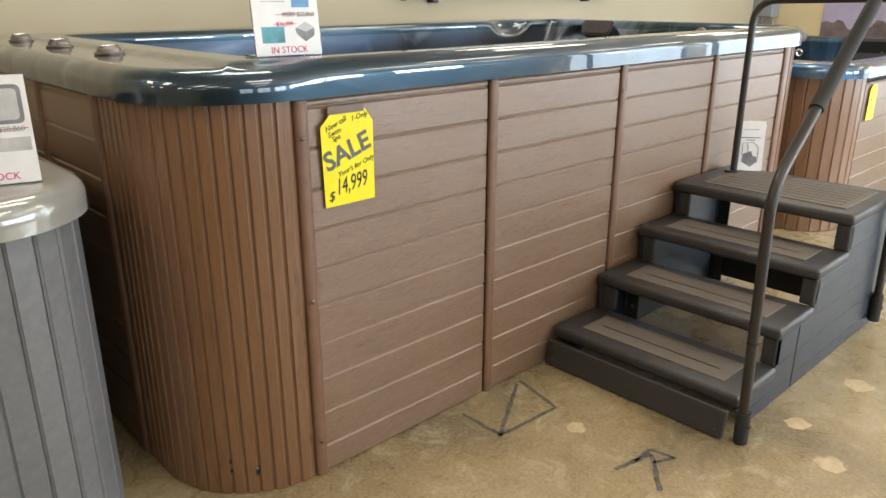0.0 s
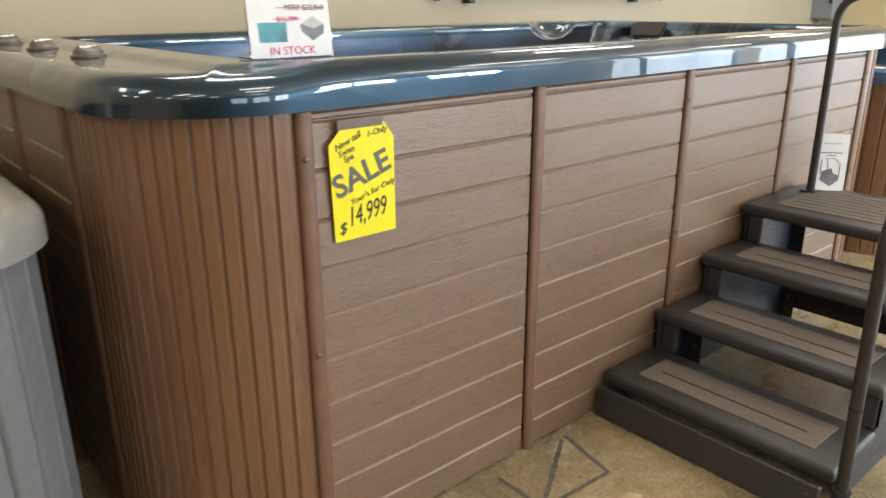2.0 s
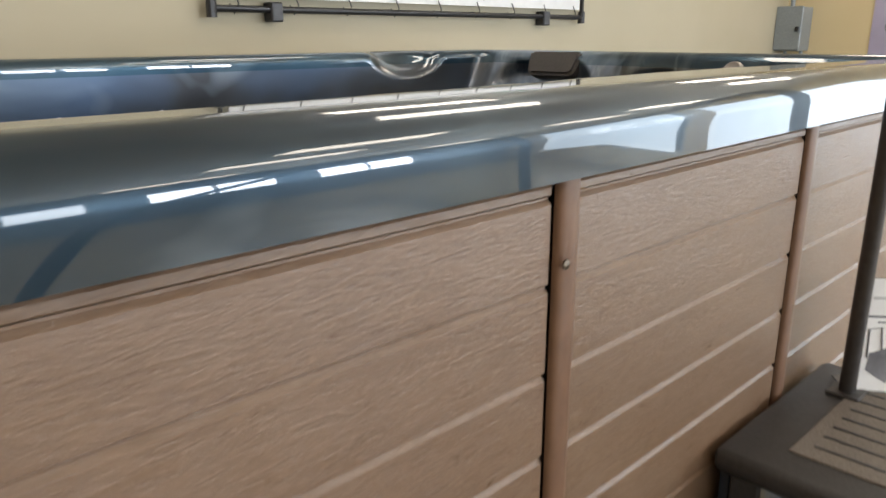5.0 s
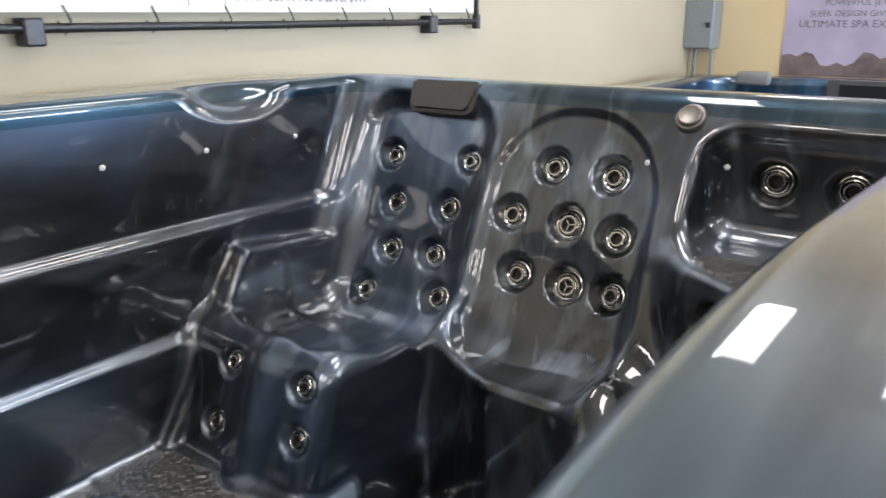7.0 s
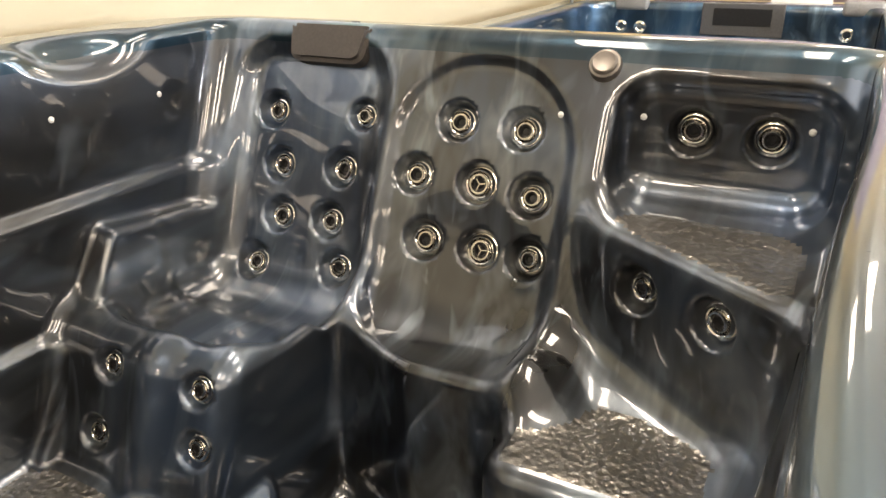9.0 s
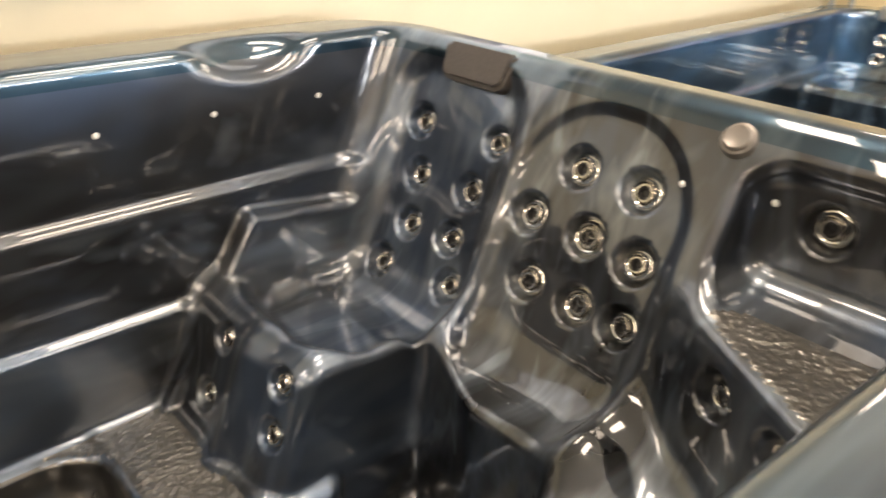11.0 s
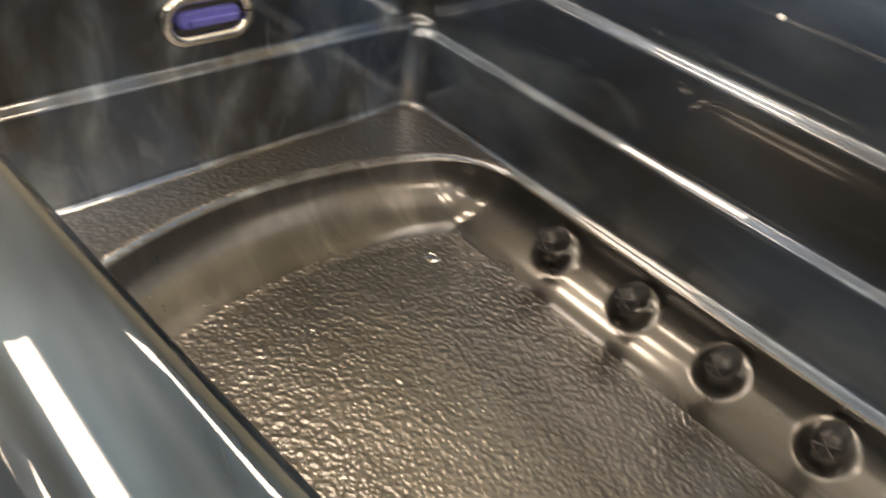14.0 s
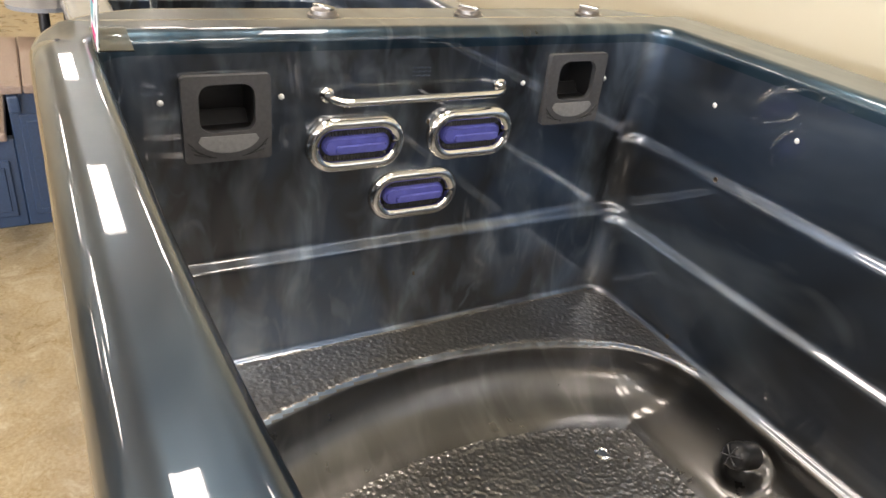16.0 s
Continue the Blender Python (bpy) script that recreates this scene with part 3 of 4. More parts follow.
for at, nrm, r in JETS:
    sink = 0.038 if r > 0.025 else 0.03
    r *= 1.1
    m = on_face(at - nrm * sink, nrm)
    ring = part("jet", lathe([(r * 1.36, -0.004), (r * 1.36, 0.004), (r * 1.26, 0.008), (r * 1.12, 0.009), (r * 1.05, 0.014), (r * 0.96, 0.017), (r * 0.86, 0.015), (r * 0.8, 0.004)], 28, m), "chrome", spa, "round chrome-ringed massage jet", 40)
    cone = lathe([(r * 0.82, 0.004), (r * 0.78, 0.015), (r * 0.68, 0.021), (r * 0.56, 0.021), (r * 0.48, 0.016), (r * 0.46, 0.0), (0, -0.001)], 22, m)
    part("nozzle", cone, "nozzle", ring, "", 40)
    part("nozzle_eye", lathe([(r * 0.455, 0.003), (r * 0.455, 0.014), (r * 0.42, 0.014), (r * 0.3, 0.006), (0, 0.005)], 16, m), "black", ring, "dark nozzle opening", 40)
    if r >= 0.038:
        for a in (10, 130, 250):
            part("spoke", box(0, r * 0.44, -0.0016, 0.0016, 0.008, 0.0145, 0, 1, None, m @ pose(0, 0, 0, 0, 0, a)), "nozzle", ring)

# lit dots: small clear lenses in a row
for dx in (3.277, 2.925, 2.597, 2.267, 1.941, 1.612, 1.28, 0.943, 0.612, 0.285):
    at, nrm = find((dx, 1.2, 1.186), (0, 1, 0))
    part("lens_dot", lathe([(0.0085, -0.001), (0.0085, 0.002), (0.006, 0.004), (0, 0.0045)], 14, on_face(at, nrm)), "paper", spa, "small white light lens", 60)
for y in (0.245, 0.564, 1.372, 1.714):
    at, nrm = find((1.0, y, 1.19), (-1, 0, 0))
    part("lens_dot", lathe([(0.0085, -0.001), (0.0085, 0.002), (0.006, 0.004), (0, 0.0045)], 14, on_face(at, nrm)), "paper", spa, "small white light lens", 60)
for y in (0.774, 0.582, 0.203):
    at, nrm = find((2.9, y, 1.185), (1, 0, 0))
    part("lens_dot", lathe([(0.0085, -0.001), (0.0085, 0.002), (0.006, 0.004), (0, 0.0045)], 14, on_face(at, nrm)), "paper", spa, "small white light lens", 60)

# suction covers along the well
for at, nrm in BALLS:
    nn = np.array([0, -0.93, 0.36])
    m = on_face(np.array([at[0], 1.735, 0.282]), nn)
    cov = part("suction_cover", lathe([(0.045, -0.04), (0.045, 0.03), (0.0435, 0.044), (0.038, 0.056), (0.029, 0.065), (0.016, 0.071), (0, 0.073)], 28, m), "black", spa, "domed black suction cover", 60)
    for a in (25, 85, 145):
        part("cover_bar", box(-0.034, 0.034, -0.0018, 0.0018, 0.05, 0.0735, 0.0008, 1, None, m @ pose(0, 0, 0, 0, 0, a)), "grey", cov)
at, nrm = find((0.63, 1.46, 0.6), (0, 0, -1))
drain = part("drain", lathe([(0.028, 0), (0.028, 0.004), (0.02, 0.006), (0.017, 0.003), (0, 0.003)], 22, on_face(at, nrm)), "chrome", spa, "small chrome floor drain", 40)

# end wall: two filter housings, three swim jets, a grab bar
WX = find((1.0, 1.0, 1.1), (-1, 0, 0))[0][0]


def rounded_outline(w, h, r, n=6):
    pts = []
    for cxx, cyy, a0 in ((w / 2 - r, h / 2 - r, 0), (-w / 2 + r, h / 2 - r, 90), (-w / 2 + r, -h / 2 + r, 180), (w / 2 - r, -h / 2 + r, 270)):
        for i in range(n + 1):
            a = radians(a0 + 90 * i / n)
            pts.append((cxx + r * math.cos(a), cyy + r * math.sin(a)))
    return pts


def ring_plate(outer, inner, z0, z1, m, bm=None):
    """A plate with a hole: two outlines with the same number of points."""
    own = bmesh.new()
    rows = [[own.verts.new((x, y, z)) for x, y in o] for o, z in ((outer, z0), (outer, z1), (inner, z1), (inner, z0))]
    k = len(outer)
    for a, b in zip(rows, rows[1:] + rows[:1]):
        for j in range(k):
            own.faces.new((a[j], a[(j + 1) % k], b[(j + 1) % k], b[j]))
    bmesh.ops.recalc_face_normals(own, faces=own.faces)
    own.transform(m)
    return join(bm, own)


def moved(pts, dx, dy):
    return [(x + dx, y + dy) for x, y in pts]


def end_pose(y, z):
    return pose(WX + 0.001, y, z, 90, 0, 90)


def filter_housing(y, z):
    m = end_pose(y, z)
    o = rounded_outline(0.236, 0.24, 0.012)
    h = moved(rounded_outline(0.15, 0.132, 0.034), 0, 0.03)
    hs = part("skimmer_housing", ring_plate(o, h, 0.0, 0.02, m), "grey", spa, "square grey plastic skimmer housing")
    tray = box(-0.082, 0.082, -0.042, 0.102, -0.128, -0.122, 0, 1, None, m)
    for a0, a1, b0, b1 in ((-0.082, -0.076, -0.042, 0.102), (0.076, 0.082, -0.042, 0.102), (-0.076, 0.076, -0.042, -0.036), (-0.076, 0.076, 0.096, 0.102)):
        box(a0, a1, b0, b1, -0.122, 0.002, 0, 1, tray, m)
    part("skimmer_cavity", tray, "black", hs, "dark skimmer opening")
    part("weir", box(-0.07, 0.07, -0.002, 0.045, -0.004, 0.0, 0.0015, 1, None, m @ pose(0, -0.034, -0.045, -42)), "black", hs)
    arc = [(-0.074, -0.045)] + [(0.085 * math.cos(a), -0.045 + 0.05 * math.sin(a)) for a in [radians(180 + 180 * i / 12) for i in range(1, 12)]] + [(0.074, -0.045)]
    part("badge", prism(arc, 0.0235, 0, None, m), "palegrey", hs, "pale grey crescent badge")
    for s in (-1, 1):
        for i in range(3):
            pts = [(s * (0.108 - 0.006 * i), -0.06 - 0.016 * i, 0.021), (s * (0.085 - 0.008 * i), -0.085 - 0.008 * i, 0.021), (s * (0.055 - 0.01 * i), -0.104 - 0.002 * i, 0.021)]
            part("groove", tube([m @ Vector(p) for p in pts], 0.0018, 6), "black", hs)


for hy, hz in SKIMMERS:
    filter_housing(hy, hz)


def stadium(w, h, n=10):
    return rounded_outline(w, h, h / 2 - 0.0005, n)


def swim_jet(y, z):
    m = end_pose(y, z)
    path = [m @ Vector((px, py, 0.014)) for px, py in stadium(0.275, 0.13)]
    j = part("swim_jet", tube(path, 0.0215, 12, None, 0, True), "chrome", spa, "oval chrome swim jet with violet insert", 180)
    part("jet_cavity", prism(stadium(0.25, 0.105), 0.005, 0, None, m), "black", j, "black jet cavity")
    part("jet_insert", prism(stadium(0.212, 0.058), 0.03, 0.008, None, m, 3), "purple", j, "violet plastic jet insert", 40)
    part("jet_insert", prism(stadium(0.165, 0.024), 0.011, 0.003, None, m @ pose(0.012, -0.008, 0.03)), "purple", j, "violet plastic jet insert", 40)
    for i in range(22):
        px = -0.095 + 0.19 * i / 21
        for y0, y1 in ((-0.048, -0.03), (0.03, 0.048)):
            part("vane", box(px - 0.0016, px + 0.0016, y0, y1, 0.005, 0.022, 0, 1, None, m), "grey", j)


swim_jet(0.787, 1.038)
swim_jet(1.183, 1.04)
swim_jet(0.995, 0.85)
m = end_pose(0.988, 1.186)
bar = part("grab_bar", tube([m @ Vector(p) for p in ((-0.292, 0.004, -0.01), (-0.292, 0.0, 0.03), (-0.255, -0.004, 0.062), (0.255, -0.004, 0.062), (0.292, 0.0, 0.03), (0.292, 0.004, -0.01))], 0.0125, 16, None, 0.03), "chrome", spa, "chrome grab bar", 60)
for sx in (-1, 1):
    part("grab_bar_foot", lathe([(0.022, 0), (0.022, 0.006), (0.014, 0.01)], 18, m @ pose(sx * 0.292, 0.003, 0)), "chrome", bar, "", 40)
for i in range(3):
    pts = [end_pose(0.995, 1.232 + 0.012 * i) @ Vector((-0.03 + 0.006 * k, 0.002 * math.sin(k * 1.9), 0.001)) for k in range(11)]
    part("wave_mark", tube(pts, 0.0014, 5), "navy", spa, "small navy wave mark")

# head pillow, rim knobs, cap
outline = [(-0.142, 0.03)]
for cx0, a0 in ((-0.092, 180), (0.092, 270)):
    outline += [(cx0 + 0.042 * math.cos(radians(a0 + 15 * i)), -0.02 + 0.042 * math.sin(radians(a0 + 15 * i))) for i in range(7)]
outline += [(0.142, 0.03), (0.14, 0.05), (-0.14, 0.05)]
pb = prism(outline, 0.075, 0.014, None, None, 4)
pb.transform(pose(3.618, 1.513, 1.297, 90, 0, -90) @ pose(0, 0, 0, -24))
part("head_pillow", pb, "pillow", spa, "soft brown-grey foam head pillow", 60)
for ky in (0.76, 1.265, 1.767):
    m = pose(-0.245, ky, ZT - 0.0145)
    kn = part("rim_knob", lathe([(0.048, 0), (0.048, 0.006), (0.04, 0.008), (0.038, 0.02), (0.03, 0.026), (0, 0.028)], 26, m), "cap", spa, "round silver air control knob", 40)
    part("knob_grip", box(-0.036, 0.036, -0.011, 0.011, 0.022, 0.034, 0.004, 2, None, m @ pose(0, 0, 0, 0, 0, 30)), "nozzle", kn, "", 40)
at, nrm = find((3.3, 0.68, 1.307), (1, 0, 0))
cap = part("diverter_cap", lathe([(0.041, -0.02), (0.041, 0.006), (0.038, 0.011), (0.032, 0.012), (0.031, 0.019), (0.027, 0.022), (0.02, 0.02), (0, 0.02)], 26, on_face(at, nrm * 0.6 + np.array([-0.2, 0, 0.35]))), "cap", spa, "round silver diverter cap", 40)

# cladding: inner liner, boards, strips, corner slats

def wrap_outline(x0, x1, y0, y1, r, n=10):
    return moved(rounded_outline(x1 - x0, y1 - y0, r, n), (x0 + x1) / 2, (y0 + y1) / 2)


part("liner", ring_plate(wrap_outline(-0.365, 3.665, 0.022, 2.14, 0.34), wrap_outline(-0.355, 3.655, 0.032, 2.13, 0.33), 0.005, 1.25, pose(0, 0, 0)), "shadow", spa, "black backing behind the cladding")
STRIPS = [-0.012, 0.803, 1.63, 2.455, 3.285]
GROOVES = [0.0] + [0.101 + 0.1268 * i for i in range(9)] + [1.235, 1.29]


def board(length, height):
    """One board: flat face towards -y with a bevelled lower edge and a small lip, long axis x."""
    prof = [(0, 0.0015), (-0.0105, 0.0015), (-0.012, 0.003), (-0.012, height - 0.0095), (-0.0065, height - 0.003), (-0.0065, height), (0.004, height), (0.004, 0.0015)]
    own = bmesh.new()
    ends = [[own.verts.new((x, y + 0.004, z)) for y, z in prof] for x in (0, length)]
    k = len(prof)
    for j in range(k):
        own.faces.new((ends[0][j], ends[0][(j + 1) % k], ends[1][(j + 1) % k], ends[1][j]))
    own.faces.new(ends[0])
    own.faces.new(ends[1][::-1])
    bmesh.ops.recalc_face_normals(own, faces=own.faces)
    return own


BOARD = {}


def lay_board(parent, length, height, m):
    key = (round(length, 3), round(height, 3))
    if key not in BOARD:
        ob = part("board", board(length, height), "plank")
        BOARD[key] = ob.data
        bpy.data.objects.remove(ob)
    ob = new("board", BOARD[key])
    ob.parent = parent
    ob.matrix_parent_inverse = parent.matrix_world.inverted()
    ob.matrix_basis = m
    return ob


def panel(length, m, name="side_panel"):
    p = part(name, box(0, length, 0.006, 0.014, 0.02, 1.25, 0, 2, None, m), "shadow", spa, "panel of horizontal grey-brown wood-grain boards")
    for a, b in zip(GROOVES, GROOVES[1:]):
        lay_board(p, length, min(b, 1.258) - a - 0.001, m @ pose(0, 0, a))
    return p


def half_round(h, w, d):
    """An upright cover strip with a round face."""
    pts = [(w / 2 * math.cos(a), -d * math.sin(a) ** 0.7) for a in [math.pi * i / 10 for i in range(11)]]
    return prism(pts, h)


def strip(m):
    s = part("cover_strip", half_round(1.256, 0.046, 0.014), "strip", spa, "smooth brown upright cover strip", 50)
    s.matrix_basis = m
    for z in (0.13, 0.634, 1.143):
        sc = part("screw", lathe([(0.007, 0), (0.007, 0.002), (0.005, 0.0035), (0, 0.0035)], 12, m @ pose(0.004, -0.0135, z, 90)), "steel", s, "small steel screw", 40)
    return s


for a, b in zip(STRIPS, STRIPS[1:]):
    panel(b - a - 0.047, pose(a + 0.015, 0.0, 0.004))
for x in STRIPS:
    strip(pose(x, -0.006, 0.004))
panel(0.55, pose(-0.385, 1.66, 0.004, 0, 0, -90))
panel(0.53, pose(-0.385, 1.09, 0.004, 0, 0, -90))
strip(pose(-0.391, 1.1, 0.004, 0, 0, -90))
strip(pose(-0.391, 0.535, 0.004, 0, 0, -90))
panel(1.2, pose(3.685, 0.5, 0.004, 0, 0, 90))

SLAT = part("slat", prism([(-0.0155, 0.004), (-0.0215, -0.001), (-0.0215, -0.005), (-0.0165, -0.0075), (-0.0145, -0.012), (0.0145, -0.012), (0.0165, -0.0075), (0.0215, -0.005), (0.0215, 0.004)], 1.256), "slat").data
bpy.data.objects.remove([o for o in bpy.data.objects if o.data == SLAT][0])


def slats(path, data, parent, step, z=0.004):
    """Upright slats set side by side along a plan line, outward to the right of its run."""
    pts = [Vector((x, y, 0)) for x, y in path]
    dist = 0.0
    want = step / 2
    for a, b in zip(pts, pts[1:]):
        seg = (b - a).length
        while want <= dist + seg:
            p = a + (b - a) * ((want - dist) / seg)
            d = (b - a).normalized()
            ob = new("slat", data)
            ob.parent = parent
            ob.matrix_parent_inverse = parent.matrix_world.inverted()
            ob.matrix_basis = Matrix.Translation((p.x, p.y, z)) @ pose(0, 0, 0, 0, 0, math.degrees(math.atan2(d.y, d.x)))
            want += step
        dist += seg


def arc_path(cx, cy, r, a0, a1, n=40):
    return [(cx + r * math.cos(radians(a0 + (a1 - a0) * i / n)), cy + r * math.sin(radians(a0 + (a1 - a0) * i / n))) for i in range(n + 1)]


corner = part("corner_panel", box(-0.27, -0.24, 0.12, 0.15, 0.004, 1.2), "shadow", spa, "rounded corner of upright brown slats")
slats([(-0.38, 0.51)] + arc_path(-0.03, 0.352, 0.35, 180, 270) + [(-0.036, 0.002)], SLAT, corner, 0.043)
corner2 = part("corner_panel", box(3.5, 3.54, 0.07, 0.095, 0.004, 1.2), "shadow", spa, "rounded corner of upright brown slats")
slats([(3.312, 0.002)] + arc_path(3.33, 0.352, 0.35, 270, 360) + [(3.68, 0.5)], SLAT, corner2, 0.043)
m = pose(-0.27, 0.115, 0.105, 90, 0, -46)
dv = part("drain_valve", lathe([(0.03, 0), (0.03, 0.012), (0.024, 0.02), (0.012, 0.02), (0.01, 0.012), (0, 0.012)], 20, m), "black", spa, "round black drain valve", 40)
part("drain_valve", lathe([(0.03, 0), (0.03, 0.012), (0.024, 0.02), (0.012, 0.02), (0.01, 0.012), (0, 0.012)], 20, pose(-0.225, 0.075, 0.085, 90, 0, -46)), "black", spa, "round black drain valve", 40)

# ---- steps beside the spa ----


def slab_x(x0, x1, y0, y1, z0, z1, r, bm=None):
    return box(x0, x1, y0, y1, z0, z1, r, 3, bm)


steps = thing("spa_steps", 1.9, -0.44, 0, "charcoal plastic four-tread spa steps with brown-grey tread pads", "steps")
TX = [1.205, 1.515, 1.825, 2.125]
TZ = [0.168, 0.333, 0.498, 0.663]
for i, (x, z) in enumerate(zip(TX, TZ)):
    w = 0.335 if i < 3 else 0.58
    t = part("tread", slab_x(x, x + w, -0.868, -0.022, z - 0.05, z, 0.016), "stepframe", steps, "", 40)
    if i < 3:
        pad = part("tread_pad", slab_x(x + 0.075, x + 0.26, -0.775, -0.125, z - 0.002, z + 0.004, 0.0025), "tread", t, "gritty brown-grey tread pad")
        part("pad_slot", box(x + 0.15, x + 0.156, -0.72, -0.18, z + 0.003, z + 0.0052), "black", t)
    else:
        part("tread_pad", slab_x(x + 0.09, x + 0.5, -0.8, -0.13, z - 0.002, z + 0.004, 0.0025), "tread", t, "ribbed brown-grey landing pad")
        for k in range(7):
            px = x + 0.135 + 0.052 * k
            part("pad_slot", box(px, px + 0.007, -0.77, -0.16, z + 0.003, z + 0.0052), "black", t)
for y in (-0.86, -0.052):
    for k, outline in enumerate(([(1.33, 0.0), (1.33, 0.118), (1.53, 0.118), (1.53, 0.283), (1.722, 0.283), (1.722, 0.0)],
                                 [(1.732, 0.0), (1.732, 0.283), (1.85, 0.283), (1.85, 0.448), (2.15, 0.448), (2.15, 0.613), (2.69, 0.613), (2.69, 0.0)])):
        sp = part("side_panel", prism(outline, 0.022, 0.003, None, pose(0, y + 0.022, 0, 90)), "stepside", steps)
        rows = ((0.06, 1.36, 1.70), (0.17, 1.56, 1.70)) if k == 0 else ((0.06, 1.76, 2.66), (0.17, 1.76, 2.66), (0.28, 1.88, 2.66), (0.39, 1.88, 2.66), (0.5, 2.19, 2.66))
        for z, a, b in rows:
            x = a
            while x + 0.12 < b:
                part("slot", box(x, x + 0.12, y - 0.0012, y + 0.001, z, z + 0.005), "black", sp)
                x += 0.19
for x, z in zip(TX[1:], TZ):
    for y in (-0.83, -0.085):
        part("riser_post", box(x + 0.012, x + 0.05, y - 0.03, y + 0.03, z, z + 0.118, 0.006, 1), "stepframe", steps)
fb = part("base_board", box(-0.41, 0.41, -0.012, 0.012, 0, 0.112, 0.004, 1, None, pose(1.165, -0.437, 0.004, 0, 0, 90) @ pose(0, 0, 0, 10)), "stepframe", steps)
for y in (-0.815, -0.06):
    for z in (0.035, 0.08):
        part("screw", lathe([(0.008, 0), (0.008, 0.002), (0.004, 0.004), (0, 0.004)], 12, pose(1.153 + z * 0.17, y, z, 0, -90, 0)), "steel", fb, "bright steel screw")
part("cross_board", box(2.605, 2.625, -0.836, -0.055, 0.06, 0.185, 0.004, 1), "stepframe", steps)
for x, z1 in ((1.742, 0.28), (2.588, 0.612)):
    for y0, y1 in ((-0.115, -0.053), (-0.837, -0.775)):
        g = part("gusset", box(x, x + 0.008, y0, y1, 0.0, z1, 0.002, 1), "stepframe", steps, "dark upright joining plate")
        for z in (0.05, 0.12):
            part("bolt", lathe([(0.009, 0), (0.009, 0.003), (0.004, 0.006), (0, 0.006)], 10, pose(x - 0.0005, (y0 + y1) / 2, z, 0, -90, 0)), "steel", g)

rail = thing("handrail", 1.2, -0.9, 0, "dark bronze tube handrail with black foam grip on the steps", "handrail")
part("tube", tube([(1.2, -0.9, 0.02), (1.15, -0.9, 0.96), (1.42, -0.9, 1.2), (1.86, -0.9, 1.59), (2.5, -0.9, 1.62), (2.64, -0.885, 0.05)], 0.0185, 16, None, 0.1), "rail", rail, "", 60)
part("foam_grip", tube([(1.405, -0.9, 1.187), (1.78, -0.9, 1.52)], 0.0245, 16), "foam", rail, "black foam grip sleeve", 60)
for p, q in (((1.2, -0.9, 0.004), (1.195, -0.9, 0.13)), ((2.645, -0.885, 0.03), (2.632, -0.886, 0.17))):
    s = part("socket", tube([p, q], 0.0255, 16), "foam", rail, "black plastic tube socket", 60)
    part("bolt", lathe([(0.009, 0), (0.009, 0.005), (0, 0.006)], 6, pose(p[0] - 0.003, p[1] - 0.025, p[2] + 0.075, 90)), "steel", s)
part("tube_collar", tube([(1.1795, -0.9, 0.405), (1.179, -0.9, 0.415)], 0.0195, 16), "foam", rail)
guard = thing("guard_rail", 2.55, -0.12, 0.663, "dark bronze tube guard rail on the step landing", "guard rail")
part("tube", tube([(2.55, -0.125, 0.55), (2.55, -0.125, 1.52), (2.6, -0.86, 1.535)], 0.0175, 16, None, 0.11), "rail", guard, "", 60)
part("foot_plate", box(2.515, 2.585, -0.16, -0.09, 0.663, 0.672, 0.003, 1), "rail", guard)

# ---- cards and signs on the spa ----
tag = thing("sale_tag", 0.13, -0.022, 0.94, "bright yellow clipped-corner cardboard sale tag with handwriting", "sale tag")
tag_m = Matrix.Translation((0.143, -0.018, 0.928)) @ pose(0, 0, 0, 91.5, 0, -2) @ pose(0, 0, 0, 0, 0, 0.5)
W, H = 0.19, 0.29
part("card", prism([(-W / 2 + 0.006, 0), (W / 2, 0.002), (W / 2 - 0.002, H - 0.04), (W / 2 - 0.03, H), (-W / 2 + 0.04, H), (-W / 2 - 0.002, H - 0.042)], 0.0015, 0, None, tag_m), "yellow", tag)
part("tape", box(-0.07, 0.06, H - 0.008, H + 0.016, -0.001, 0.002, 0, 1, None, tag_m), "tape", tag, "strip of brown tape")
lettering("SALE", 0.082, tag_m @ pose(-0.078, 0.112, 0.0022, 0, 0, 20), "ink", tag, "printed_word", 0.0, bold=0.002)
for text, size, x, y, a in (("New tall", 0.023, -0.078, 0.231, 22), ("Swim", 0.022, -0.07, 0.214, 18), ("Spa", 0.022, -0.056, 0.2, 18), ("1-Only", 0.022, 0.012, 0.256, 10), ("Your's for Only", 0.022, -0.04, 0.09, 17)):
    lettering(text, size, tag_m @ pose(x, y, 0.0022, 0, 0, a), "pen", tag, "handwriting", 0.25)
lettering("$", 0.042, tag_m @ pose(-0.078, 0.018, 0.0022, 0, 0, 8), "pen", tag, "handwriting", 0.3)
lettering("14,999", 0.066, tag_m @ pose(-0.05, 0.034, 0.0022, 0, 0, 8) @ Matrix.Diagonal((0.66, 1.1, 1, 1)), "pen", tag, "handwriting", 0.3)


